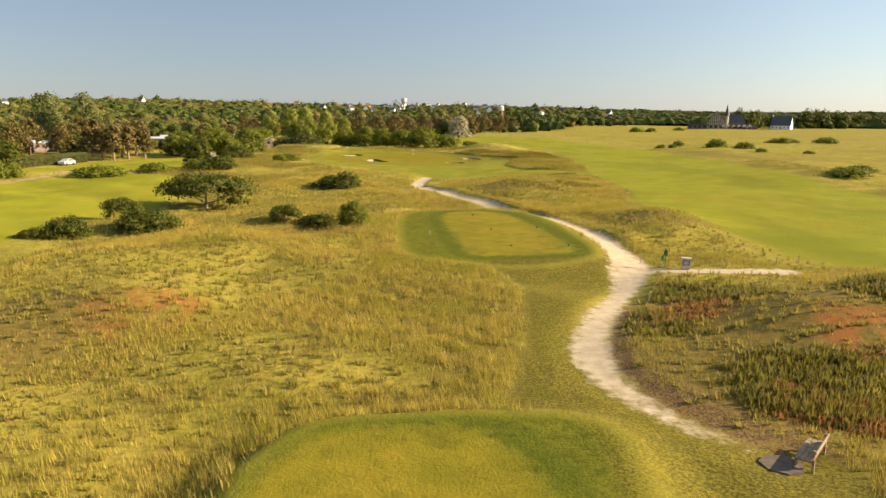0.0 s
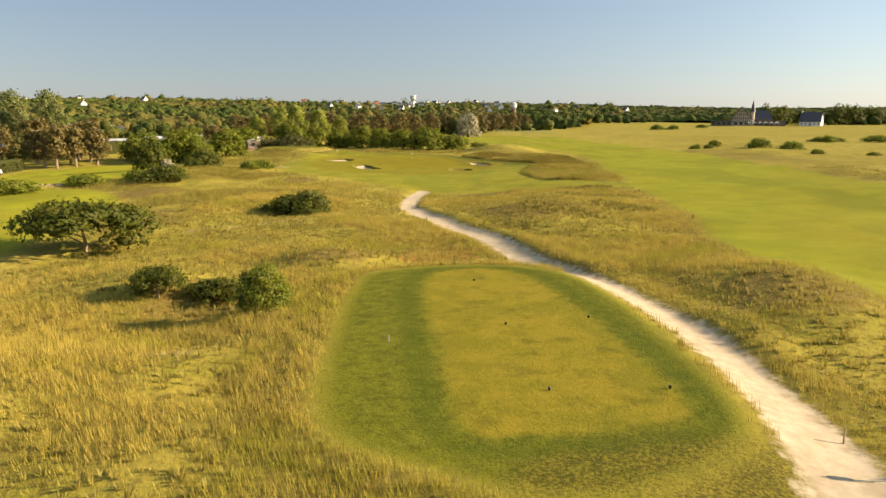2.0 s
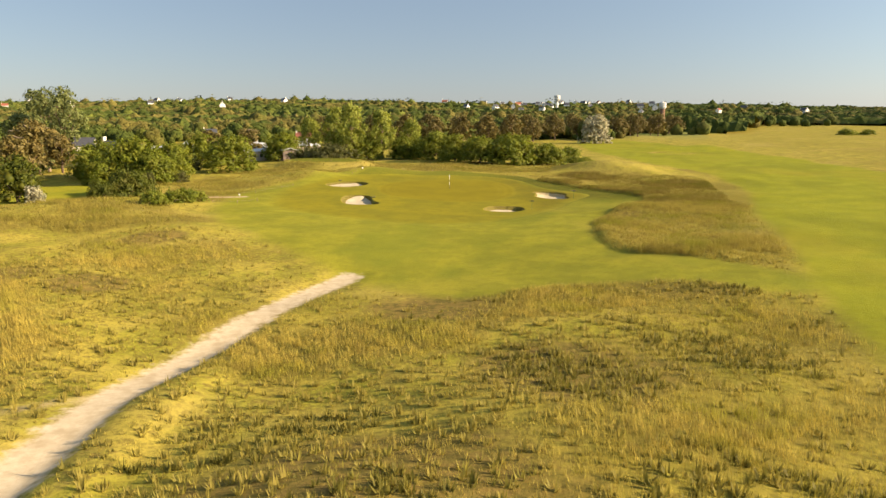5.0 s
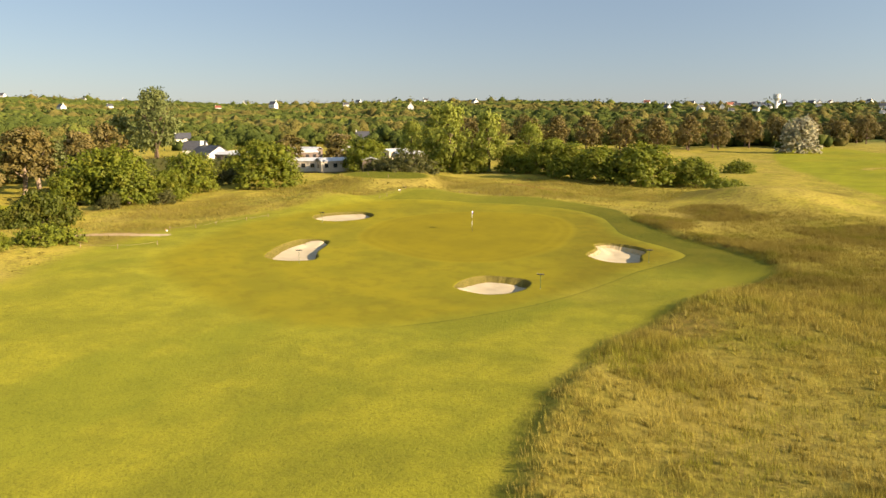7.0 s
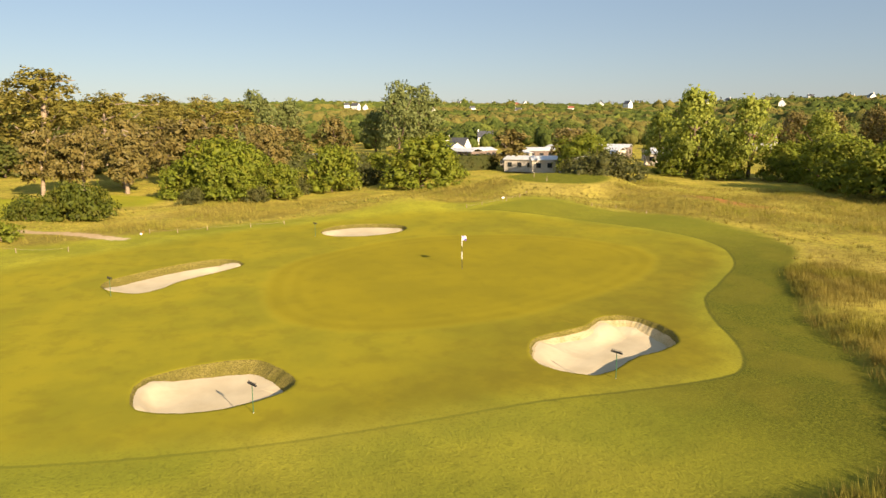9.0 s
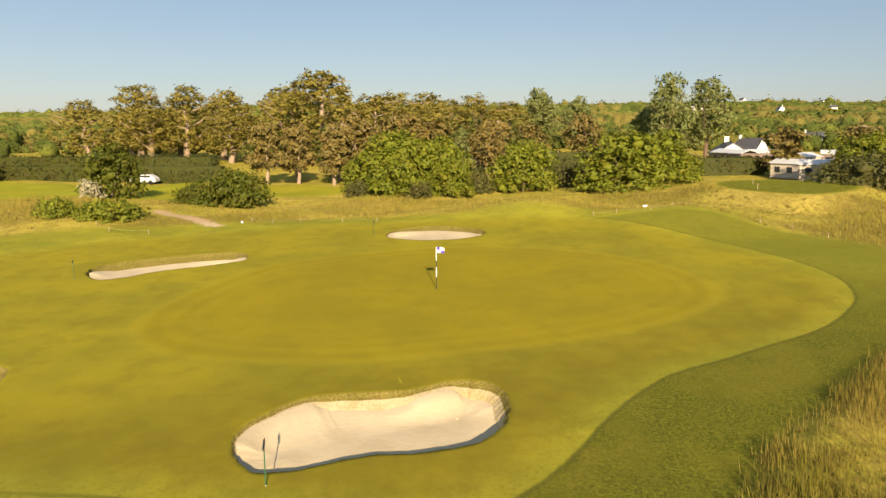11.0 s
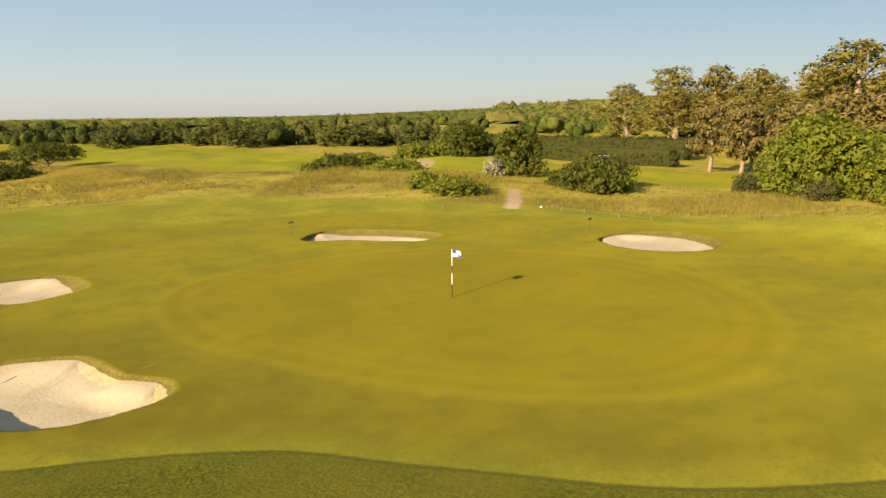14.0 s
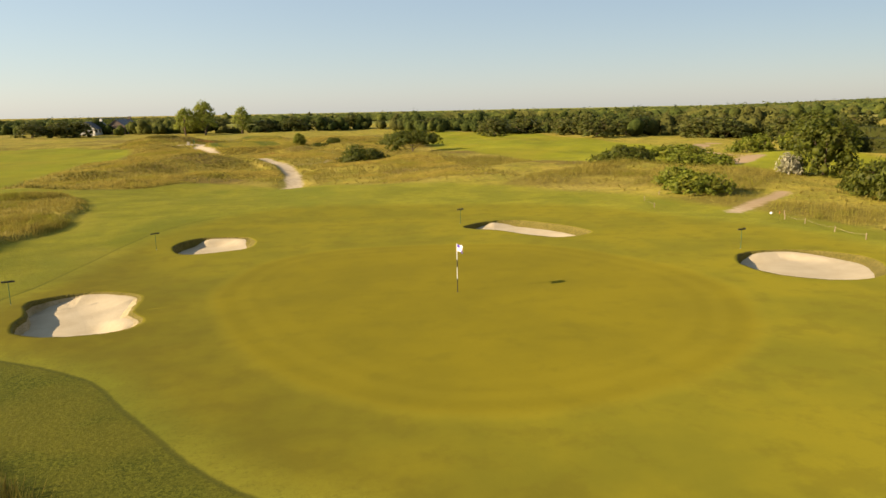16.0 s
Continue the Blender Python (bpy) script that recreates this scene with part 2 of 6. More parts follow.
    rim = k.ramp(k.math("ABSOLUTE", k.math("ADD", k.attr("sd_surround"), k.math("MULTIPLY", wob, 0.5))), 0.2, 0.9, 0.4, 0.0)
    c = k.mix(k.math("MULTIPLY", rim, k.ramp(blade, 0.4, 0.62, 1.0, 0.35)), c, (0.34, 0.285, 0.035))
    # bare sandy path
    c = k.mix(k.math("MULTIPLY", k.attr("bare"), k.ramp(fine, 0.38, 0.6, 0.35, 1.0)), c, k.mix(k.ramp(grit, 0.4, 0.7), (0.42, 0.325, 0.16), (0.27, 0.205, 0.075)))
    b = k.mix(k.ramp(fine, 0.3, 0.7), (0.50, 0.41, 0.28), (0.40, 0.32, 0.205))
    b = k.mix(k.math("MULTIPLY", k.ramp(grit, 0.5, 0.8), 0.4), b, (0.29, 0.21, 0.12))
    b = k.mix(k.math("MULTIPLY", k.ramp(dust, 0.5, 0.68), 0.5), b, (0.31, 0.235, 0.135))
    b = k.mix(k.math("MULTIPLY", k.attr("dirt"), 0.75), b, (0.30, 0.20, 0.10))
    c = k.mix(k.ramp(k.math("ADD", k.attr("sd_path"), k.math("MULTIPLY", wob, 1.1)), -0.3, 0.45, 1.0, 0.0), c, b)
    k.color(c)
    h = k.math("ADD", k.math("MULTIPLY", fine, 0.6), k.math("MULTIPLY", grit, 0.5))
    smooth = k.math("MINIMUM", k.attr("sd_apron"), k.attr("sd_path"))
    k.bump(k.math("MULTIPLY", h, k.math("MULTIPLY", k.ramp(smooth, -0.3, 1.5, 0.12, 1.0), k.ramp(k.attr("band"), 0.05, 0.5, 1.0, 0.6))), 0.6, 0.16)
    return k.m


def leaf_material(name, light, dark, warm, trans=0.38):
    k = Mat(name, 0.6, 0.2, 0.3)
    patch = k.noise(0.6, 2)
    v = k.math("ADD", k.math("MULTIPLY", k.island(), 0.55), k.math("MULTIPLY", k.ramp(k.noise(1.4, 4, 0.7), 0.35, 0.65), 0.45))
    c = k.mix(v, dark, light)
    c = k.mix(k.math("MULTIPLY", k.ramp(patch, 0.45, 0.7), 0.6), c, warm)
    k.color(c)
    k.translucent(k.mix(0.5, c, light), trans)
    return k.m


def grass_material(name="tall_grass_blades", dim=1.0, green=1.0):
    k = Mat(name, 0.8, 0.1, 0.3)
    v = k.island()

    def tone(r, g, b):
        return (r * dim, g * dim * green, b * dim)

    c = k.mix(v, tone(0.37, 0.285, 0.048), tone(0.56, 0.44, 0.095))
    c = k.mix(k.ramp(k.noise(0.16, 3), 0.45, 0.65), c, k.mix(v, tone(0.28, 0.25, 0.03), tone(0.43, 0.385, 0.052)))
    c = k.mix(k.math("MULTIPLY", k.ramp(k.noise(1.1, 3, 0.6), 0.48, 0.62), 0.65), c, k.mix(v, tone(0.19, 0.14, 0.036), tone(0.29, 0.21, 0.05)))
    k.color(c)
    k.translucent(c, 0.3)
    return k.m


def plain_material(name, a, b, scale=4.0, rough=0.7, spec=0.3, bump=0.0, metal=0.0):
    k = Mat(name, rough, spec)
    t = k.noise(scale, 4)
    k.color(k.mix(k.ramp(t, 0.3, 0.7), a, b))
    k.p.inputs["Metallic"].default_value = metal
    if bump:
        k.bump(k.noise(scale * 6, 3), 0.6, bump)
    return k.m


GROUND = ground_material()
SAND = Mat("bunker_sand", 0.95, 0.1)
SAND.color(SAND.mix(SAND.ramp(SAND.noise(0.8, 4), 0.3, 0.7), (0.465, 0.385, 0.255), (0.41, 0.335, 0.215)))
SAND.bump(SAND.math("ADD", SAND.noise(5.5, 4, 0.6), SAND.math("MULTIPLY", SAND.noise(11.0, 3, 0.6, None, (1.0, 0.25, 1.0)), 0.5)), 0.35, 0.05)
SAND = SAND.m
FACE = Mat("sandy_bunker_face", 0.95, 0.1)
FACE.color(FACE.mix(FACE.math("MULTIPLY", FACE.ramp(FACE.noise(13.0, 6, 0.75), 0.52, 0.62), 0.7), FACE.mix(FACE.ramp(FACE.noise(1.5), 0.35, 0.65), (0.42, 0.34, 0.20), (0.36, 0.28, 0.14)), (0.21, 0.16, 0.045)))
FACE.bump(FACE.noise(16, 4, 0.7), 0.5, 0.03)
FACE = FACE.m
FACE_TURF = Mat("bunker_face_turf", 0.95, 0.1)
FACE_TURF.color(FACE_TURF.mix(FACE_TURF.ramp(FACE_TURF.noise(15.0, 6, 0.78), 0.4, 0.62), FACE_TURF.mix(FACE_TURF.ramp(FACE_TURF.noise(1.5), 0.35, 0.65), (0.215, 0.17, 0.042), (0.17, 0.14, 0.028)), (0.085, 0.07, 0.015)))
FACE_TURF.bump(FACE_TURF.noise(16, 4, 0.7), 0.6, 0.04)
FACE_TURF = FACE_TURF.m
BARK = plain_material("bark", (0.16, 0.11, 0.075), (0.09, 0.06, 0.04), 6.0, 0.9, 0.2, 0.02)
BARK_PALE = plain_material("pale_bark", (0.34, 0.26, 0.18), (0.2, 0.14, 0.09), 6.0, 0.9, 0.2, 0.02)
BLADES = grass_material()
BLADES_GREEN = grass_material("fresher_tall_grass_blades", 0.62, 1.04)
# the BLADES tones at half strength: shade put into the blade colour
BLADES_SHADE = grass_material("shaded_brown_green_blades", 0.5, 1.0)
BLADES_DARK = grass_material("dense_olive_grass_blades", 0.78, 1.03)
TUFTS_GREEN = leaf_material("deep_green_tussock_grass", (0.25, 0.21, 0.034), (0.095, 0.09, 0.017), (0.17, 0.145, 0.025), 0.35)
TUFTS_RED = leaf_material("red_sorrel_tufts", (0.40, 0.19, 0.055), (0.25, 0.13, 0.04), (0.27, 0.19, 0.04), 0.35)
TUFTS = leaf_material("matted_tussock_grass", (0.38, 0.31, 0.06), (0.22, 0.175, 0.04), (0.28, 0.25, 0.038), 0.4)
LEAF = {
    "broad": leaf_material("broad_leaves", (0.235, 0.260, 0.022), (0.078, 0.102, 0.011), (0.225, 0.20, 0.02)),
    "dark": leaf_material("dark_leaves", (0.135, 0.149, 0.015), (0.040, 0.056, 0.007), (0.130, 0.112, 0.014)),
    "hedge": leaf_material("clipped_hedge_leaves", (0.079, 0.086, 0.014), (0.032, 0.040, 0.009), (0.072, 0.065, 0.013)),
    "pine": leaf_material("browned_pine_needles", (0.205, 0.158, 0.042), (0.095, 0.08, 0.022), (0.215, 0.145, 0.038), 0.22),
    "light": leaf_material("light_poplar_leaves", (0.335, 0.355, 0.050), (0.165, 0.195, 0.028), (0.30, 0.295, 0.044)),
    "silver": leaf_material("silver_poplar_leaves", (0.23, 0.25, 0.078), (0.11, 0.132, 0.038), (0.20, 0.21, 0.058)),
    "spring": leaf_material("thin_spring_leaves", (0.274, 0.232, 0.043), (0.149, 0.132, 0.025), (0.240, 0.174, 0.037), 0.35),
    "blossom": leaf_material("white_blossom", (0.567, 0.505, 0.357), (0.197, 0.203, 0.087), (0.345, 0.320, 0.173)),
    "grey": leaf_material("grey_green_leaves", (0.137, 0.133, 0.036), (0.050, 0.056, 0.014), (0.122, 0.108, 0.029)),
    "wood": leaf_material("mixed_wood_leaves", (0.158, 0.166, 0.029), (0.049, 0.067, 0.015), (0.149, 0.116, 0.033)),
}


# ---- mesh helpers ----
def mesh_np(name, verts, faces, mats, smooth=False, index=None, normals=None):
    """A mesh from numpy arrays of vertices and of triangles or quads, or from a list of such arrays of faces."""
    me = bpy.data.meshes.new(name)
    verts = np.asarray(verts, np.float32)
    blocks = [np.asarray(f, np.int32) for f in (faces if isinstance(faces, list) else [faces])]
    corner = np.concatenate([np.full(len(f), f.shape[1]) for f in blocks])
    loops, n = np.concatenate([f.ravel() for f in blocks]), len(corner)
    me.vertices.add(len(verts))
    me.vertices.foreach_set("co", verts.ravel())
    me.loops.add(len(loops))
    me.loops.foreach_set("vertex_index", loops)
    me.polygons.add(n)
    me.polygons.foreach_set("loop_start", (np.cumsum(corner) - corner).astype(np.int32))
    me.polygons.foreach_set("use_smooth", np.full(n, smooth))
    for mat in mats:
        me.materials.append(mat)
    if index is not None:
        me.polygons.foreach_set("material_index", np.asarray(index, np.int32))
    me.update(calc_edges=True)
    if normals is not None:
        me.normals_split_custom_set_from_vertices(np.asarray(normals, np.float32).tolist())
    return me


def part(name, bm, material, parent, label=""):
    """Links a bmesh as one mesh object under a thing or a part."""
    me = bpy.data.meshes.new(name)
    bm.to_mesh(me)
    bm.free()
    me.materials.append(material)
    ob = new(name, me)
    ob.parent = parent
    return tagged(ob, label)


def part_mesh(name, me, parent, label=""):
    ob = new(name, me)
    ob.parent = parent
    return tagged(ob, label)


def box(bm, x0, y0, z0, x1, y1, z1):
    m = Matrix.Translation(((x0 + x1) / 2, (y0 + y1) / 2, (z0 + z1) / 2)) @ Matrix.Diagonal((x1 - x0, y1 - y0, z1 - z0, 1))
    return bmesh.ops.create_cube(bm, size=1, matrix=m)


def rod(bm, a, b, r0, r1=None, seg=8):
    a, b = Vector(a), Vector(b)
    d = b - a
    m = Matrix.Translation((a + b) / 2) @ d.to_track_quat("Z", "Y").to_matrix().to_4x4()
    bmesh.ops.create_cone(bm, cap_ends=True, segments=seg, radius1=r0, radius2=r0 if r1 is None else r1, depth=d.length, matrix=m)


# ---- the plan ----
def curve(points, closed=True, step=8):
    """Catmull-Rom through plan points."""
    p = np.array(points, float)
    out = []
    n = len(p)
    for i in range(n if closed else n - 1):
        a, b, c, d = (p[(i + k) % n] if closed else p[min(max(i + k, 0), n - 1)] for k in (-1, 0, 1, 2))
        for t in np.linspace(0, 1, step, endpoint=False):
            out.append(0.5 * (2 * b + (c - a) * t + (2 * a - 5 * b + 4 * c - d) * t * t + (3 * b - a - 3 * c + d) * t ** 3))
    if not closed:
        out.append(p[-1])
    return np.array(out)


def dist_line(x, y, line, closed=False):
    best = np.full(x.shape, 1e9)
    n = len(line)
    for i in range(n if closed else n - 1):
        (ax, ay), (bx, by) = line[i], line[(i + 1) % n]
        dx, dy = bx - ax, by - ay
        t = np.clip(((x - ax) * dx + (y - ay) * dy) / (dx * dx + dy * dy + 1e-9), 0, 1)
        best = np.minimum(best, (x - ax - t * dx) ** 2 + (y - ay - t * dy) ** 2)
    return np.sqrt(best)


def dist_area(x, y, line):
    """Signed distance to a closed outline, negative inside."""
    inside = np.zeros(x.shape, bool)
    n = len(line)
    for i in range(n):
        (ax, ay), (bx, by) = line[i], line[(i + 1) % n]
        if ay != by:
            inside ^= ((ay > y) != (by > y)) & (x < (bx - ax) * (y - ay) / (by - ay) + ax)
    d = dist_line(x, y, line, True)
    return np.where(inside, -d, d)


GREEN = curve([(-0.9, 193.5), (-2.8, 188), (-6.8, 185.3), (-12.5, 186), (-19.3, 189.6), (-22.5, 197), (-22.8, 202.7), (-20.6, 207.7),
               (-17.4, 211), (-13, 212.8), (-9.5, 212.9), (-6.5, 211.5), (-3.8, 208), (-2, 203.5), (-0.85, 197.4)], step=5)
APRON = curve([(10.6, 197.5), (9.9, 199.4), (8, 201.3), (5.5, 203.1), (3.6, 204.7), (2, 206.5), (0.8, 208.9), (-0.5, 211.3), (-2, 214), (-4, 216.3), (-6.5, 218.4),
               (-9.6, 219.8), (-13, 220.3), (-18, 219.7), (-23.4, 217.9), (-28, 216), (-32.5, 213), (-35, 206), (-36, 198), (-36, 190), (-33, 181), (-28, 171.5), (-18, 166.5),
               (-9, 163.5), (-3, 164), (1.4, 168), (4.6, 173.5), (6.4, 179), (7.6, 185), (8.5, 190), (9.8, 194)], step=5)
SEMI = curve([(17.2, 188), (18.4, 193.4), (16.8, 198.4), (12.2, 203.4), (8.7, 206), (6.4, 208.3), (5, 210.2), (1.6, 214), (-0.5, 218), (-4, 223), (-10, 226), (-18, 227.3), (-24, 224.5), (-32, 222), (-37, 213), (-38, 205), (-41, 188), (-36, 172), (-28, 158),
              (-14, 146), (-4, 138), (5, 133), (12, 138), (20, 140), (26, 137), (29, 141), (23, 148), (16.5, 149.5), (13.8, 155), (12.5, 162), (12.6, 170), (14, 177), (15, 183)], step=4)
BAND = curve([(16.5, 188), (18.2, 193.4), (16.6, 198.4), (12.2, 203.4), (8.7, 206), (6.4, 208.3), (5, 210.2), (1.6, 214), (-0.5, 218), (-4, 223), (-10, 226), (-18, 227.3), (-24, 224.5), (-32, 220), (-31, 208), (-20, 200), (-8, 185), (-8, 168.5), (2, 167), (8, 174)], step=4)
FAIRWAY = curve([(34, 43), (29, 47), (27, 54), (26, 65), (24, 76), (24, 88), (27, 102), (28, 123), (28.5, 140), (30, 155), (31, 180), (34, 205), (33, 232), (25, 265),
                 (14, 300), (4, 340), (-3, 390), (-6, 460), (10, 470), (24, 432), (45, 370), (58, 320), (66, 265), (69, 220), (68, 172), (66, 145), (62, 118), (63, 95), (72, 75), (72, 45), (58, 28), (45, 32)], step=3)
FAIR_EAST = curve([(-45, -10), (-38, 70), (-40, 100), (-48, 123), (-62, 135), (-72, 120), (-80, 80), (-75, 0)], step=3)
FAIR_TEE = curve([(-60, 150), (-62, 178), (-68, 189), (-78, 190), (-84, 178), (-88, 150), (-91, 128), (-80, 128), (-68, 138)], step=3)
TEE_A = curve([(-5.5, 9.5), (-5.3, 11.4), (-4.7, 12.8), (-3.6, 13.8), (-1.9, 14.3), (0, 14.2), (1.3, 13.3), (2.2, 11.5), (2.6, 9.5), (2.6, 6), (1, 1), (-4.5, 1)], step=5)
SURROUND_A = curve([(-6.2, 9.8), (-6, 12), (-5.3, 13.8), (-4.3, 14.9), (-2, 15.4), (1, 15.7), (3.9, 15.6), (5.3, 14.6), (5.8, 12.5), (5.4, 8), (4, -3), (-5, -3)], step=5)
TEE_B = curve([(-0.4, 68.5), (3.9, 69.3), (6.8, 63), (9.3, 47.2), (7.2, 44.8), (3.7, 44.1), (1.4, 44.7), (0.2, 52.8), (-1, 62.7)], step=5)
SURROUND_B = curve([(-3.3, 44.5), (-4.7, 53), (-5.3, 63), (-4.1, 69), (4, 71), (9, 66.5), (11, 52.2), (10.8, 44.8), (7.2, 41), (4.1, 40.1), (0.7, 41.4)], step=5)
VERGE = curve([(11.2, 44), (11.6, 41), (9.6, 36), (7.4, 31.5), (6.3, 28), (6.2, 22), (7.4, 18), (9.6, 15.4), (12.4, 14.2), (12.6, 11.5), (9.5, 8), (5, 8), (4.6, 15), (2.2, 16.6), (2.6, 20), (3.6, 25), (4, 30), (4.2, 36), (2.5, 41), (6, 44)], step=5)
TEE_C = curve([(-40, 236), (-47, 231), (-56, 234), (-58, 243), (-48, 246)], step=5)
PATH_MAIN = curve([(11.0, 14.1), (10.0, 15.0), (8.6, 16.5), (7.4, 18.5), (6.6, 20.8), (6.4, 23.3), (7.0, 26.5), (8.6, 31), (11.0, 36.6), (12.7, 42.5), (13.2, 49),
                   (12.7, 57.5), (11, 65), (7.9, 75.6), (4.6, 85.6), (2.6, 91), (-0.5, 96.6), (-3.1, 103.5), (-5.4, 112.3), (-6.3, 121), (-6.1, 129), (-6.1, 135), (-5.4, 139.5)], False, 4)
TRACK = curve([(-5.8, 112), (-8.4, 109.3), (-11.4, 106.6), (-14, 103), (-20, 97), (-26, 92)], False, 4)
PATH_BRANCH = curve([(12.5, 42), (16.7, 41), (24, 42.8)], False, 4)
PATH_EAST = curve([(-38, 181.2), (-41, 179), (-45, 175.8), (-48.5, 173)], False, 4)
PATH_FAR = curve([(-100, 85), (-77, 113), (-76, 131), (-66, 140)], False, 4)
BUNKERS = {
    "a": [(-17.1, 179.3), (-17.1, 180.7), (-18.6, 182.5), (-19.8, 185.1), (-21.0, 187.0), (-22.7, 187.0), (-23.9, 185.9), (-23.5, 183.2), (-22.4, 180.4), (-21.2, 178.5), (-19.2, 178.0)],
    "b": [(-26.2, 198.6), (-26.1, 201.2), (-27.5, 203.2), (-29.7, 203.5), (-31.7, 201.8), (-32.7, 199.4), (-31.8, 197.4), (-29.9, 196.2), (-27.7, 196.5)],
    "c": [(-2.2, 179.8), (-1.7, 182.1), (0.2, 182.9), (2.1, 182.7), (3.0, 180.5), (2.8, 178.6), (1.8, 177.2), (0.3, 177.0), (-1.6, 177.8)],
    "d": [(5.4, 192.3), (4.1, 192.8), (2.8, 194.1), (2.6, 195.7), (2.6, 197.3), (1.9, 198.9), (2.2, 200.0), (3.4, 200.5), (5.2, 200.2), (6.6, 199.2), (7.1, 197.6), (7.1, 196.2), (7.7, 194.2), (7.6, 193.2), (6.5, 192.5)],
}
BUNKERS = {key: curve(v, step=6) for key, v in BUNKERS.items()}
# dunes: x, y, height, radius
DUNES_WEST = [(-19, 31, 1.3, 7), (-27, 40, 1.0, 10), (-18, 49, 1.2, 6), (-19, 67, 1.3, 6), (-14, 63, -0.9, 3.5), (-8.5, 59, 0.9, 4), (-9, 50, 0.75, 5), (-7.5, 43, 0.7, 5), (-9.5, 67, 0.6, 4), (0, 37, 0.6, 4.5), (-9, 76, 1.2, 4), (17, 27, 1.3, 5),
              (26, 28, 2.2, 8), (20, 59, 1.4, 5.5), (21, 68, 1.2, 6), (9, 102, 1.3, 5.5), (14, 109, 0.8, 7), (15, 96, 0.5, 6), (-13, 94, 0.4, 8)]
DUNES_EAST = [(-7, 126, -0.9, 13), (4, 142, -0.8, 14), (-46, 150, 1.0, 9), (-34, 222, 1.3, 7), (-24, 237, 1.3, 8), (-41, 209, 1.4, 6), (-48, 234, 1.3, 9),
              (13, 241, 2.8, 11), (-52, 163, 0.8, 7), (22, 203, 0.5, 6), (90, 240, 1.2, 18), (71, 176, 1.0, 6), (74, 162, 1.1, 6), (74, 148, 1.1, 6), (72, 132, 1.2, 7), (44, 362, 1.6, 12), (28, 356, 1.2, 7), (110, 300, 1.2, 16), (62, 130, 1.0, 14), (-28, 108, 0.5, 9), (19, 178, 0.5, 5), (-19, 108, -0.9, 8), (-31, 83, -0.6, 9), (-4, 112, -0.5, 10), (-4, 138, -0.3, 9)]
HILL_BEARING = [-180, -150, -70, -40, -25, -12, 0, 20, 45, 80, 100, 115, 130, 145, 180]
HILL_HEIGHT = [-5, -5, 0, 12, 15, 19, 26, 33, 29, 36, 33, 22, 9, -2, -5]


def sstep(v, a, b):
    t = np.clip((v - a) / (b - a), 0, 1)
    return t * t * (3 - 2 * t)


def wave(x, y, s, k):
    return np.sin(x / s + 1.7 * k + 0.6 * np.sin(y / s * 0.8 + k)) * np.cos(y / s * 1.1 + 2.3 * k + 0.7 * np.sin(x / s * 0.7 - k))


def height(x, y, pits=False):
    """The ground's height in metres over the plan."""
    x, y = np.asarray(x, float), np.asarray(y, float)
    z = np.zeros(x.shape)
    near_green = np.exp(-(((x + 11) ** 2 + (y - 200) ** 2) / 34.0 ** 2) ** 2)
    lumps = 0.28 * wave(x, y, 6.5, 1) + 0.22 * wave(x, y, 3.1, 2) + 0.30 * wave(x, y, 15, 3)
    mown = sstep(np.minimum(dist_area(x, y, SEMI), dist_area(x, y, FAIRWAY)), -6, 6)
    z += lumps * (0.25 + 0.75 * mown) * (1 - 0.75 * near_green)
    for cx, cy, h, r in DUNES_WEST + DUNES_EAST:
        z += h * np.exp(-((x - cx) ** 2 + (y - cy) ** 2) / r ** 2)
    z += near_green * ((x + 11.5) * -0.02 + (y - 199) * 0.022) + 0.1 * np.exp(-((x - 5) ** 2 + (y - 197) ** 2) / 49.0)
    for area, top, wide in ((SURROUND_A, 0.8, 2.2), (SURROUND_B, 0.95, 4.5), (TEE_C, 1.9, 5.0)):
        f = sstep(dist_area(x, y, area), -0.3, wide)
        z = z * f + top * (1 - f)
    edge = dist_area(x, y, SEMI)
    z = z + 0.42 * sstep(edge, 0.0, 1.2) * np.exp(-np.clip(edge, 0, 99) / 6.0) * sstep(x, 0, 6) * sstep(y, 146, 152) * sstep(y, 222, 214)
    path = dist_line(x, y, PATH_MAIN)
    z = z - 0.14 * np.exp(-(path / 1.6) ** 4)
    z = z + 0.3 * np.exp(-(dist_line(x - 2.3, y, PATH_MAIN) / 1.3) ** 4) * sstep(y, 46, 56) * sstep(y, 128, 116)
    r, b = np.hypot(x + 10, y - 150), np.degrees(np.arctan2(-(x + 10), y - 150))
    z = z + sstep(r, 330, 1300) * np.interp(b, HILL_BEARING, HILL_HEIGHT) * (1 + 0.15 * wave(x, y, 160, 4))
    if pits:
        for line in BUNKERS.values():
            z = np.where(dist_area(x, y, line) < 0.45, z - 2.5, z)
    return z


def spread(a, b, step):
    return np.arange(a, b, step)


def reach(start, sign, far, grow=1.14, first=1.5):
    out, v, s = [], start, first
    while abs(v - start) < far:
        v += sign * s
        s *= grow
        out.append(v)
    return np.array(out)


def heath(x, y):
    """Where the dune turf is short brown heath."""
    return np.clip(sum(np.exp(-(((x - a) ** 2 + (y - b) ** 2) / c ** 2) ** 2) for a, b, c in
                       ((17, 28, 8), (27, 24, 9), (12.5, 19.5, 5), (15.5, 174.5, 2.6), (9.5, 103, 8), (-9, 76.5, 4.2), (-14, 64, 4.5), (20, 63, 5), (-24, 240, 6), (-22, 26, 6), (-34, 98, 7), (14, 118, 6), (-27.1, 144.9, 3.4), (-28.4, 129.5, 3.4), (-21.4, 129.3, 3.4), (4, 131, 5), (-46, 128, 7), (20, 140, 6), (8, 152, 4))), 0, 1)


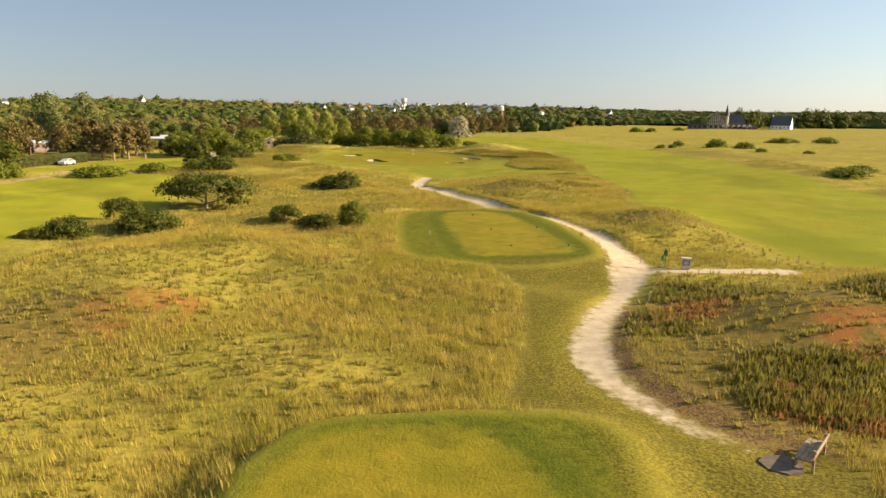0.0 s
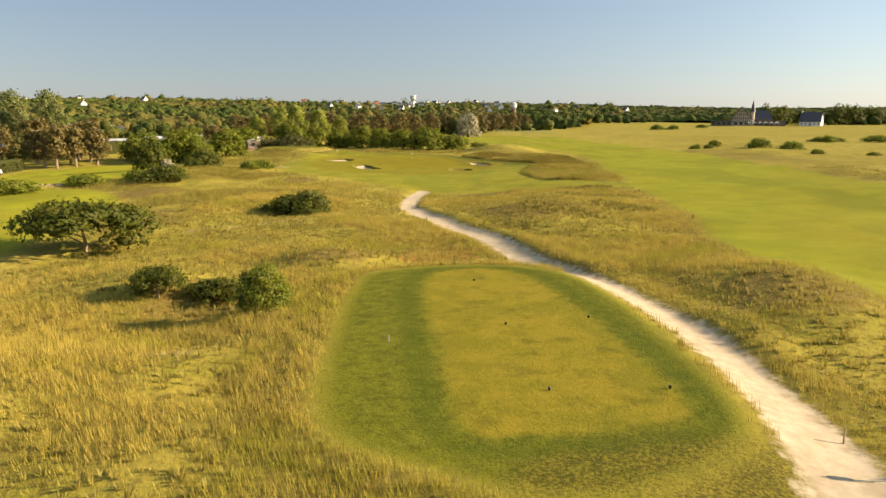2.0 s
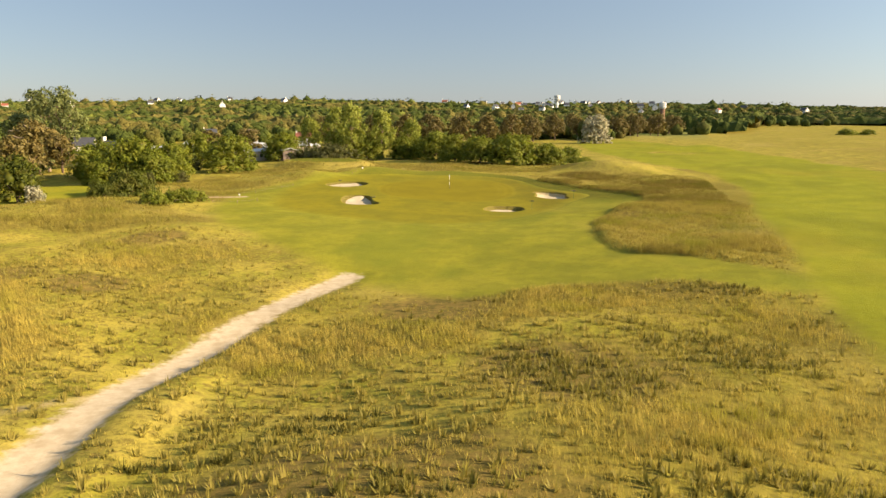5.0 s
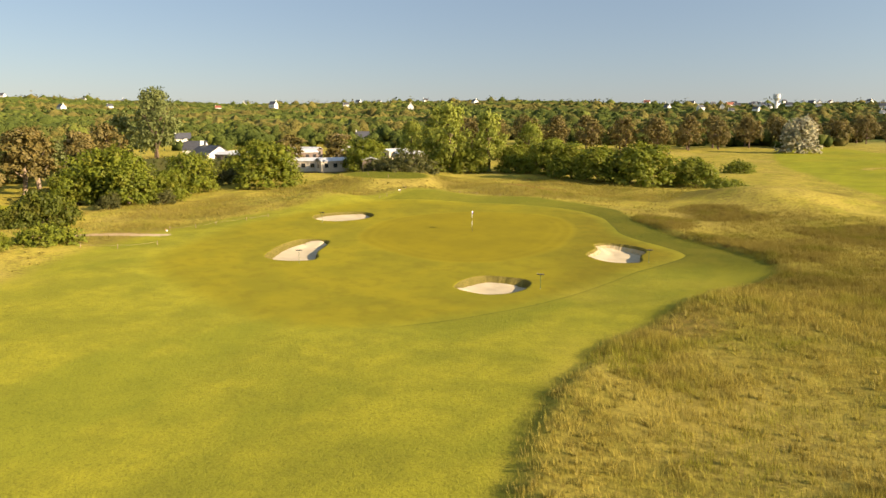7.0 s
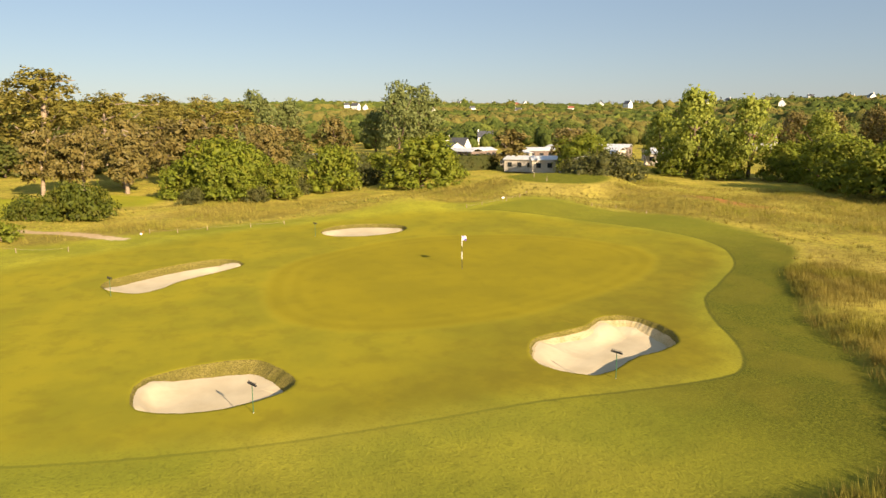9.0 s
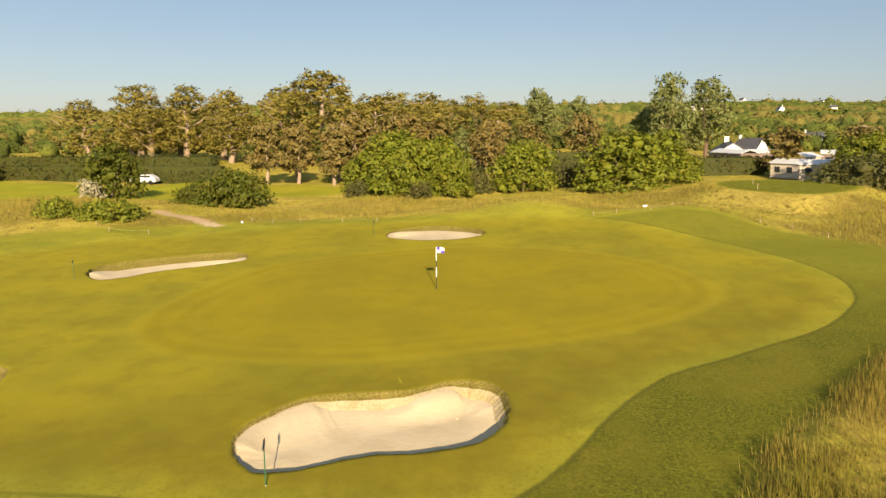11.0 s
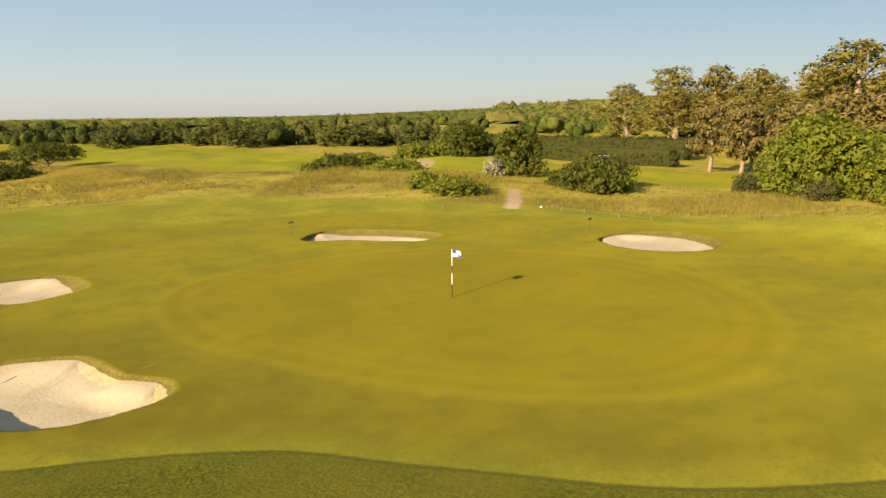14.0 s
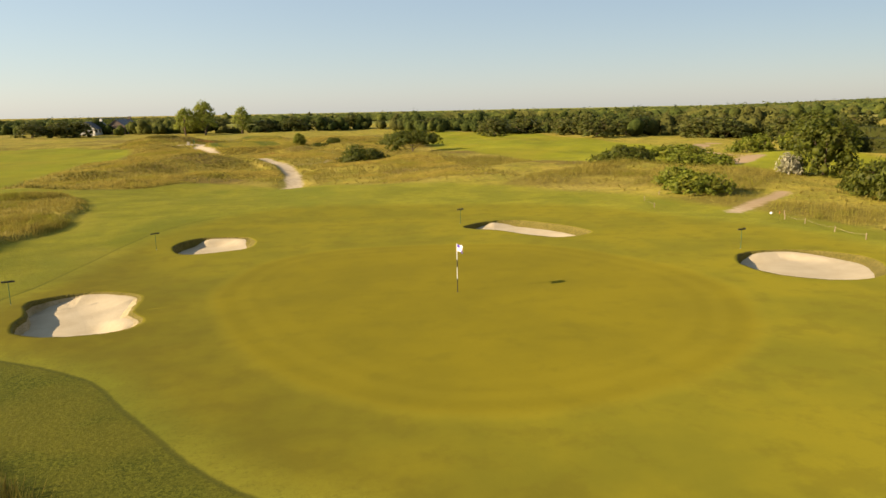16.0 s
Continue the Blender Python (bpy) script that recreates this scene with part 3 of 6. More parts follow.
def dense(x, y):
    """Where the rough is thick, green and closed: between fairway and green, and over the dune behind the path."""
    a = sstep(x, 8, 14) * sstep(y, 142, 150) * sstep(y, 232, 222) * sstep(x, 36, 32) * (0.45 + 0.55 * sstep(y, 165, 185))
    b = 0.5 * sstep(x, 12, 20) * sstep(x, 30, 26) * sstep(y, 76, 92) * sstep(y, 146, 138)
    c = 0.7 * sstep(x, 66, 76) * sstep(wave(x, y, 13, 2) + 0.6 * wave(x, y, 31, 4), -0.1, 0.6) * sstep(np.hypot(x, y), 700, 400)
    return np.maximum(np.maximum(a * (0.55 + 0.45 * sstep(wave(x, y, 4.1, 6), -0.3, 0.5)), b), c)


def patches(x, y):
    """Where the rough stands tall: 1; where it is short and tussocky: 0."""
    edge = np.minimum(np.abs(dist_area(x, y, SURROUND_B) - 2), np.abs(dist_area(x, y, SURROUND_A) - 2))
    v = 0.5 * wave(x, y, 5.2, 5) + 0.4 * wave(x, y, 11, 6) + 0.3 * wave(x, y, 2.3, 7)
    return np.maximum(np.maximum(sstep(v, -0.25, 0.3), sstep(edge, 3, 1)) * (1 - 0.9 * heath(x, y)), 0.6 * dense(x, y))


def build_ground():
    xs = np.concatenate([reach(-62, -1, 3600)[::-1], spread(-62, -38, 0.9), spread(-38, 14, 0.33), spread(14, 34, 0.6), [34], reach(34, 1, 3600)])
    ys = np.concatenate([reach(-14, -1, 3600)[::-1], spread(-14, 168, 0.6), spread(168, 224, 0.33), spread(224, 250, 0.8), [250], reach(250, 1, 3600)])
    gx, gy = np.meshgrid(xs, ys)
    x, y = gx.ravel(), gy.ravel()
    z = height(x, y, True)
    nx, ny = len(xs), len(ys)
    i = np.arange(nx * ny).reshape(ny, nx)
    faces = np.stack([i[:-1, :-1], i[:-1, 1:], i[1:, 1:], i[1:, :-1]], -1).reshape(-1, 4)
    me = mesh_np("ground", np.stack([x, y, z], -1), faces, [GROUND], True)
    paths = np.minimum.reduce([dist_line(x, y, PATH_MAIN) - np.interp(y, [14.5, 16, 20, 24, 30, 34, 37, 41, 45, 52, 90, 140], [-0.2, 0.2, 0.5, 0.85, 0.65, 0.45, 0.75, 1.3, 1.3, 1.1, 1.1, 0.95]),
                               dist_line(x, y, PATH_BRANCH) - 0.9, dist_line(x, y, PATH_EAST) - 0.6, dist_line(x, y, PATH_FAR) - 1.5])
    sorrel = sum(np.exp(-((x - a) ** 2 + (y - b) ** 2) / c ** 2) for a, b, c in ((13.4, 18.4, 2.2), (15.6, 17.2, 2), (12, 29, 2.6), (14.5, 31.5, 2.5), (-2, 80, 3.5), (1, 83, 3), (19, 24, 3), (-16, 28, 4), (-22, 240, 5)))
    for name, v in (("sd_path", paths), ("sd_green", dist_area(x, y, GREEN)), ("sd_apron", dist_area(x, y, APRON)), ("sd_semi", dist_area(x, y, SEMI)),
                    ("sd_fair", np.minimum.reduce([dist_area(x, y, a) for a in (FAIRWAY, FAIR_EAST, FAIR_TEE)])),
                    ("sd_tee", np.minimum.reduce([dist_area(x, y, a) for a in (TEE_A, TEE_B)])),
                    ("sd_surround", np.minimum.reduce([dist_area(x, y, a) for a in (SURROUND_A, SURROUND_B, TEE_C)])), ("apron_dim", sstep(x + 0.35 * (y - 205), -9, 3) * (y > 150)), ("verge", dist_area(x, y, VERGE)), ("bare", np.maximum(0.85 * sstep(dist_line(x, y, TRACK), 0.7, 0.2), 0.9 * sstep(np.hypot((x + 12) / 1.6, y - 52.5), 1.0, 0.4))), ("country", sstep(np.hypot(x + 10, y - 150), 300, 430) * (x < 60)), ("sorrel", sorrel), ("tall", np.where((x > -64) & (x < 86) & (y > -10) & (y < 262), patches(x, y), 0.0)), ("dense", dense(x, y)), ("mulch", sstep(dist_line(x, y, PATH_MAIN), 3.6, 1.6) * sstep(x - np.interp(y, [14, 18.5, 23, 31, 36], [10.6, 7.4, 6.4, 8.6, 11]), 0.3, 0.9) * sstep(y, 34, 30) * sstep(y, 13.5, 15.5)), ("heath", heath(x, y)), ("dirt", sstep(x, -35, -42)), ("band", sstep(dist_area(x, y, BAND), 0.3, -0.2) * (0.14 + 0.8 * sstep(y, 188, 198)) * (0.5 + 0.5 * sstep(x, -16, 0)))):
        at = me.attributes.new(name, "FLOAT", "POINT")
        at.data.foreach_set("value", np.asarray(v, np.float32))
    return tagged(new("ground", me), "straw-coloured links turf with mown green, fairways, tees and a sandy path", "ground", kind="structure")


build_ground()


def bunker(line, wall, slope, label, toward=(-0.25, 0.97), group="bunkers round the green", face=FACE_TURF):
    """A shallow pit of raked sand: a cut wall towards the low sun, a sloping turf face on the far side, a mown lip."""
    thing = tagged(new("sand_bunker"), label, "bunker", group)
    c = line.mean(0)
    base = np.array([c[0], c[1], float(height(c[0], c[1]))])
    thing.location = base
    line = curve(line[::2], step=8)
    n = len(line)
    step = np.roll(line, -1, 0) - np.roll(line, 1, 0)
    area = np.sum(line[:, 0] * np.roll(line[:, 1], -1) - np.roll(line[:, 0], -1) * line[:, 1])
    out = np.stack([step[:, 1], -step[:, 0]], -1) / np.linalg.norm(step, axis=1)[:, None] * np.sign(area)
    rim = height(line[:, 0], line[:, 1])
    rng = np.random.RandomState(n + int(wall * 100))
    jag = 0.009 * np.convolve(rng.randn(n + 6), np.ones(7), "valid")
    cut = sstep(out @ np.array([0.98, 0.1]), -0.15, 0.8)
    bank = sstep(out @ np.array(toward), 0.0, 0.85) * (1 - 0.8 * sstep(out @ np.array([1.0, 0.0]), 0.5, 0.9))
    drop = 0.10 + wall * cut + slope * bank
    inset = 0.05 + 1.1 * slope * bank + 0.25 * sstep(out @ np.array([-1.0, 0.0]), 0.2, 0.9)

    def ring(shift, z):
        p = line + out * (np.zeros(n) + shift)[:, None]
        return np.concatenate([p, (np.zeros(n) + z)[:, None]], 1)

    def land(d):
        return height(*(line + out * d).T)

    low = rim - drop
    turf = [ring(2.4, land(2.4) - 0.016), ring(1.0, land(1.0) + 0.012), ring(0.6, land(0.6) + 0.013), ring(0.2, land(0.2) + 0.014), ring(0.03 + jag, rim + 0.012), ring(-0.02 + jag, rim - 0.05),
            ring(-0.03 - inset * 0.3 + jag, rim - 0.05 - drop * 0.3), ring(-0.04 - inset * 0.65 + jag, rim - drop * 0.72), ring(-0.08 - inset + jag, low - 0.03), ring(-0.3 - inset, low - 0.2)]
    sand = [ring(-0.0 - inset * 0.93 + jag, low + 0.02), ring(-0.25 - inset, low - 0.015)]
    inner = line - out * (0.3 + inset)[:, None]
    floor = low.mean() - 0.12
    axis = np.linalg.eigh(np.cov((line - c).T))[1][:, 1]
    half = 0.62 * np.abs((line - c) @ axis).max()
    spine = c + np.clip((inner - c) @ axis, -half, half)[:, None] * axis
    for f in (0.85, 0.65, 0.45, 0.22, 0.05):
        p = spine + (inner - spine) * f
        z = floor + (low - 0.015 - floor) * f ** 2 
        sand.append(np.concatenate([p, z[:, None]], 1))

    def strip(rings):
        v = np.concatenate(rings) - base
        i = np.arange(len(rings) * n).reshape(-1, n)
        j = np.roll(i, -1, 1)
        return v, np.stack([i[:-1], j[:-1], j[1:], i[1:]], -1).reshape(-1, 4)

    v, f = strip(turf)
    if area < 0:
        f = f[:, ::-1]
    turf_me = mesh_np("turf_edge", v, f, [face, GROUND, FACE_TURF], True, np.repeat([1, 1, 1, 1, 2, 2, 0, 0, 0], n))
    x, y, far = v[:, 0] + c[0], v[:, 1] + c[1], np.full(len(v), 30.0)
    for name, val in (("sd_apron", dist_area(x, y, APRON)), ("sd_green", dist_area(x, y, GREEN)), ("sd_semi", dist_area(x, y, SEMI)), ("band", sstep(dist_area(x, y, BAND), 0.3, -0.2) * (0.14 + 0.8 * sstep(y, 188, 198)) * (0.5 + 0.5 * sstep(x, -16, 0))),
                      ("apron_dim", sstep(x + 0.35 * (y - 205), -9, 3)), ("verge", far), ("sd_path", far), ("sd_fair", far), ("sd_tee", far), ("sd_surround", far)):
        turf_me.attributes.new(name, "FLOAT", "POINT").data.foreach_set("value", np.asarray(val, np.float32))
    part_mesh("turf_edge", turf_me, thing, "dry turf face and mown lip")
    v, f = strip(sand)
    last = np.arange((len(sand) - 1) * n, len(sand) * n)
    faces = f.tolist() + [[int(a), int(b), len(v)] for a, b in zip(last, np.roll(last, -1))]
    me = bpy.data.meshes.new("sand")
    me.from_pydata(v.tolist() + [v[last].mean(0).tolist()], [], faces)
    me.polygons.foreach_set("use_smooth", np.full(len(me.polygons), True))
    me.materials.append(SAND)
    part_mesh("sand", me, thing, "pale raked sand")
    return thing


bunker(BUNKERS["a"], 0.4, 0.3, "long kidney-shaped bunker of pale raked sand with a ragged turf bank", (-0.98, -0.1))
bunker(BUNKERS["b"], 0.45, 0.2, "round bunker of pale raked sand cut into a grassy bank", (-0.9, 0.4))
bunker(BUNKERS["c"], 0.45, 0.34, "oval bunker of pale raked sand with a brown turf bank", (-0.65, 0.75))
bunker(BUNKERS["d"], 0.5, 0.32, "large kidney-shaped bunker of pale sand with a dark cut edge", (-0.6, 0.8), face=FACE)
bunker(curve([(26, 331), (30, 333), (35, 329), (34, 324), (29, 323), (25, 326)], step=6), 0.5, 0.4, "shallow bunker of pale sand beside a far dune", (0, 1), "bunkers by the fairway")


# ---- trees and shrubs ----
BALL = bmesh.new()
bmesh.ops.create_icosphere(BALL, subdivisions=2, radius=1.0)
BALL_V = np.array([v.co[:] for v in BALL.verts])
BALL_F = np.array([[v.index for v in f.verts] for f in BALL.faces])
BALL.free()
SMALL = bmesh.new()
bmesh.ops.create_icosphere(SMALL, subdivisions=1, radius=1.0)
SMALL_V = np.array([v.co[:] for v in SMALL.verts])
SMALL_F = np.array([[v.index for v in f.verts] for f in SMALL.faces])
SMALL.free()


def lumps_mesh(centre, radius, seed, ball=BALL_V, faces=BALL_F):
    """Uneven lumps of dense foliage, one at each centre."""
    r = np.random.RandomState(seed + 900)
    n = len(centre)
    k = r.randn(n, 3, 3) * 2.2
    wob = sum(np.sin(np.einsum("vj,nj->nv", ball, k[:, i]) + r.uniform(0, 6.3, (n, 1))) for i in range(3))
    v = np.asarray(centre)[:, None] + ball[None] * (1 + 0.10 * wob + r.uniform(-0.08, 0.08, wob.shape))[:, :, None] * np.asarray(radius)[:, None]
    f = faces[None] + (np.arange(n) * len(ball))[:, None, None]
    return v.reshape(-1, 3), f.reshape(-1, 3)


def leaf_cloud(lobes, count, size, seed, clump=7, flat=0.5, core=0.0):
    """Leaf quads in clumps over the shells of ellipsoid lobes (cx, cy, cz, rx, ry, rz)."""
    r = np.random.RandomState(seed)
    lobes = np.array(lobes, float)
    weight = (lobes[:, 3] * lobes[:, 5]) ** 1.0
    k = r.choice(len(lobes), count // clump, p=weight / weight.sum())
    d = r.randn(len(k), 3)
    d /= np.linalg.norm(d, axis=1)[:, None]
    d[:, 2] = np.where(d[:, 2] < -0.45, -d[:, 2], d[:, 2])
    rad = ((0.72 if core else 0.55) + (0.42 if core else 0.5) * r.rand(len(k)) ** 0.7)[:, None]
    c = lobes[k, :3] + d * lobes[k, 3:] * rad
    c = np.repeat(c, clump, 0)
    d = np.repeat(d, clump, 0)
    n = len(c)
    c = c + r.randn(n, 3) * size * 0.85
    nor = d * 0.7 + r.randn(n, 3) * flat + np.array([0.0, 0.0, 0.3])
    nor *= np.where(np.sum(nor * d, 1) < 0, -1.0, 1.0)[:, None] / np.linalg.norm(nor, axis=1)[:, None]
    t = np.cross(nor, r.randn(n, 3))
    t /= np.linalg.norm(t, axis=1)[:, None]
    b = np.cross(nor, t)
    s = size * (0.6 + 0.8 * r.rand(n))[:, None]
    q = np.stack([c - t * s, c - b * s * 0.55 + nor * s * 0.18, c + t * s, c + b * s * 0.55 + nor * s * 0.18], 1)
    q[:, :, 2] = np.maximum(q[:, :, 2], 0.02)
    v, f = q.reshape(-1, 3), np.arange(n * 4).reshape(-1, 4)
    soft = 0.6 * d + nor
    soft = np.repeat(soft / np.linalg.norm(soft, axis=1)[:, None], 4, 0)
    if core:
        cv, cf = lumps_mesh(lobes[:, :3], lobes[:, 3:] * core, seed, SMALL_V, SMALL_F)
        cn = (cv.reshape(len(lobes), -1, 3) - lobes[:, None, :3]).reshape(-1, 3)
        soft = np.concatenate([soft, cn / np.linalg.norm(cn, axis=1)[:, None]])
        cv[:, 2] = np.maximum(cv[:, 2], 0.0)
        f = [f, cf + len(v)]
        v = np.concatenate([v, cv])
    return v, f, soft


def trunk_mesh(bm, h, r, limbs, seed, spread_r, top):
    """A tapered trunk with limbs."""
    rnd = random.Random(seed)
    p, z = Vector((0, 0, -0.3)), 0.0
    pts = [p]
    for i in range(4):
        z = h * (i + 1) / 4
        pts.append(Vector((rnd.uniform(-1, 1) * r * 0.9, rnd.uniform(-1, 1) * r * 0.9, z)))
    for i in range(4):
        rod(bm, pts[i], pts[i + 1], r * (1 - 0.2 * i), r * (0.8 - 0.2 * i), 7)
    for i in range(limbs):
        a = i * 2.4 + rnd.random()
        q = pts[1 + i % 4]
        e = Vector((math.cos(a) * spread_r * rnd.uniform(0.5, 0.9), math.sin(a) * spread_r * rnd.uniform(0.5, 0.9), q.z + (top - q.z) * rnd.uniform(0.3, 0.8)))
        m = (q + e) / 2 + Vector((0, 0, -0.08 * (e - q).length))
        rod(bm, q, m, r * 0.42, r * 0.28, 6)
        rod(bm, m, e, r * 0.28, r * 0.1, 5)


def lobes_for(shape, seed):
    """Lobes for a crown one metre wide and one high."""
    rnd = random.Random(seed)
    out = []
    if shape in ("bush", "round"):
        n, low, high = (15, 0.12, 0.66) if shape == "bush" else (19, 0.2, 0.6)
        for i in range(n):
            u = 1 - 0.97 * (i + 0.5) / n
            q, a = math.sqrt(1 - u * u) * rnd.uniform(0.27, 0.38), i * 2.399 + rnd.uniform(-0.3, 0.3)
            s = rnd.uniform(0.10, 0.20)
            q *= rnd.uniform(0.8, 1.18)
            out.append((q * math.cos(a), q * math.sin(a), low + u * high * rnd.uniform(0.72, 1.14), s, s, s * 1.15))
        for i in range(9):
            a, s = i * 0.7 + rnd.uniform(-0.2, 0.2), rnd.uniform(0.09, 0.15)
            q = rnd.uniform(0.28, 0.42)
            out.append((q * math.cos(a), q * math.sin(a), rnd.uniform(0.04, 0.16), s, s, s))
        out.append((0, 0, 0.34, 0.34, 0.34, 0.38))
    elif shape == "umbrella":
        for i in range(17):
            q, a = math.sqrt((i + 0.5) / 17) * 0.38, i * 2.399 + rnd.uniform(-0.3, 0.3)
            s = rnd.uniform(0.16, 0.21)
            out.append((q * math.cos(a), q * math.sin(a), 0.66 - 1.5 * q * q + rnd.uniform(-0.1, 0.06), s, s, s * 1.1))
        out.append((-0.25, -0.2, 0.2, 0.16, 0.16, 0.2))
    elif shape == "tall":
        for i in range(20):
            a, u = i * 2.399, i / 20
            q = 0.34 * math.sin(math.pi * min(1, 0.25 + 0.72 * u)) * rnd.uniform(0.5, 1.0)
            s = rnd.uniform(0.09, 0.19)
            out.append((q * math.cos(a), q * math.sin(a), 0.2 + 0.7 * u, s, s, s * 0.8))
    elif shape == "pine":
        for i in range(13):
            a, u = i * 2.399, i / 13
            q = (0.36 - 0.22 * u) * rnd.uniform(0.4, 1.0)
            s = rnd.uniform(0.14, 0.22)
            out.append((q * math.cos(a), q * math.sin(a), 0.24 + 0.66 * u, s, s, s * 0.32))
    elif shape == "cone":
        for i in range(12):
            a, u = i * 2.399, i / 12
            q = 0.34 * (1 - u)
            out.append((q * math.cos(a), q * math.sin(a), 0.12 + 0.8 * u, 0.2 * (1.1 - u), 0.2 * (1.1 - u), 0.09))
    return out


KINDS = {
    # kind: shape, leaf, nominal width and height, leaves, leaf size, trunk share, bark
    "maple_bush": ("bush", "broad", 10, 7.5, 5000, 0.235, 0.3, BARK),
    "dark_bush": ("bush", "dark", 8, 3.2, 4200, 0.16, 0.3, BARK),
    "umbrella_bush": ("umbrella", "dark", 10.5, 4.8, 4600, 0.19, 0.5, BARK_PALE),
    "far_pine": ("round", "dark", 24, 14, 1600, 0.6, 0.3, BARK),
    "low_shrub": ("bush", "broad", 6, 2.0, 1700, 0.16, 0.3, BARK),
    "grey_bush": ("bush", "grey", 13, 6.0, 3200, 0.25, 0.3, BARK),
    "round_tree": ("round", "broad", 10, 9, 5000, 0.245, 0.5, BARK),
    "dark_tree": ("round", "dark", 7, 7, 3400, 0.21, 0.5, BARK),
    "pine": ("pine", "pine", 8, 10.5, 2400, 0.32, 0.9, BARK_PALE),
    "tall_light_tree": ("tall", "light", 15, 15, 3600, 0.38, 0.7, BARK),
    "silver_poplar": ("tall", "silver", 20, 23, 3700, 0.54, 0.7, BARK),
    "spring_tree": ("tall", "spring", 14, 20, 3800, 0.31, 0.85, BARK_PALE),
    "blossom_tree": ("round", "blossom", 8, 8, 1800, 0.4, 0.4, BARK),
    "blossom_shrub": ("bush", "blossom", 3.4, 2.8, 1000, 0.16, 0.3, BARK),
    "spruce": ("cone", "silver", 7, 9, 1600, 0.3, 0.9, BARK),
    "brown_tree": ("tall", "pine", 13, 12, 1900, 0.40, 0.8, BARK),
    "wood_tree": ("round", "wood", 12, 12, 1500, 0.44, 0.5, BARK),
}
LABELS = {
    "maple_bush": ("large bright green broad-leaved bush on the dune grass", "bush"),
    "dark_bush": ("dark green wind-shaped bush in the rough grass", "bush"),
    "umbrella_bush": ("spreading wind-shaped bush with pale crooked stems", "bush"),
    "far_pine": ("broad dark pine beside the clubhouse", "tree"),
    "low_shrub": ("low spreading green shrub in dry grass", "shrub"),
    "grey_bush": ("grey-green and brownish shrub at the edge of the rough", "shrub"),
    "round_tree": ("round dense broad-leaved tree", "tree"),
    "dark_tree": ("dark green small tree with a dense crown", "tree"),
    "pine": ("browned pine with a bare pale trunk", "tree"),
    "tall_light_tree": ("tall light green tree with upright limbs", "tree"),
    "silver_poplar": ("tall silvery-green poplar in full leaf", "tree"),
    "spring_tree": ("tall thin-leaved brownish tree in early leaf", "tree"),
    "blossom_tree": ("tree covered in whitish foliage", "tree"),
    "blossom_shrub": ("shrub covered in cream blossom", "shrub"),
    "spruce": ("pale blue-grey spruce among bushes", "tree"),
    "brown_tree": ("dense reddish-brown pine of the wood edge", "tree"),
    "wood_tree": ("mixed green broad-leaved woodland tree", "tree"),
}
PROTO = {}


def plant(kind, x, y, w, h, seed=0, label=""):
    """One plant of a kind at a place of the plan, w metres wide and h high; alike ones share their meshes."""
    shape, leaf, w0, h0, count, size, share, bark = KINDS[kind]
    rnd = random.Random(int(x * 13 + y * 7 + seed))
    var = rnd.randrange(3)
    m = pose(x, y, float(height(x, y)) - 0.05, 0, 0, rnd.uniform(0, 360)) @ Matrix.Diagonal((w / w0, w / w0, h / h0, 1))
    if (kind, var) in PROTO:
        first_scale = PROTO[kind, var].scale
        ob = copy_thing(PROTO[kind, var], m @ Matrix.Diagonal([1 / v for v in first_scale] + [1]))
    else:
        name = LABELS[kind][1] if LABELS[kind][1] != "shrub" else "shrub"
        ob = new(name)
        bm = bmesh.new()
        trunk_mesh(bm, h0 * (share if shape not in ("bush", "round") else 0.3), 0.055 * h0 ** 0.8, 7 if shape != "pine" else 5, 31 * var + len(kind), w0 * 0.45, h0 * 0.85)
        part("trunk", bm, bark, ob)
        lob = [(a * w0, b * w0, c * h0, d * w0, e * w0, f * h0) for a, b, c, d, e, f in lobes_for(shape, 17 * var + len(kind))]
        v, f, soft = leaf_cloud(lob, count, size, 5 * var + len(kind), clump=4 if shape in ("bush", "round", "umbrella") else 7, core=0.5 if shape in ("bush", "round", "umbrella") else 0.0)
        part_mesh("crown", mesh_np("crown", v, f, [LEAF[leaf]], True, None, soft), ob)
        ob.matrix_basis = m
        PROTO[kind, var] = ob
    return tagged(ob, label or LABELS[kind][0], LABELS[kind][1])


for x, y, w, h in ((-68, 197, 12, 9), (-64, 196.5, 8.5, 6.5), (-71, 193.5, 8, 6), (-64.5, 203.5, 6.5, 5.5), (-72, 214, 10.5, 7.8), (-79, 202, 11, 8), (-103, 236, 9, 4.2), (-97, 246, 8, 4), (-11, 264, 14, 8.6), (-19, 263, 12, 7.4), (-27, 270, 12, 7), (-3, 267, 10, 6), (-35, 278, 12, 7.5), (-44, 282, 11, 7), (-53, 276, 10, 6.5), (-60, 274, 10, 6)):
    plant("maple_bush", x, y, w, h)
for x, y, w, h in ((-66, 226, 12.5, 8.3), (-80, 236, 11, 7.5), (-72, 262, 11, 8), (-42, 284, 9, 6.5)):
    plant("round_tree", x, y, w, h)
plant("umbrella_bush", -31.5, 83, 11.5, 5.2)
plant("umbrella_bush", -36, 69, 4.2, 2.6, label="small crooked bush with pale stems in dry grass")
plant("umbrella_bush", -17, 64, 3.4, 2.2, label="small crooked bush in a grassy hollow")
plant("maple_bush", -9.5, 60, 3.6, 2.5, label="bright green leafy bush beside a grassy hollow")
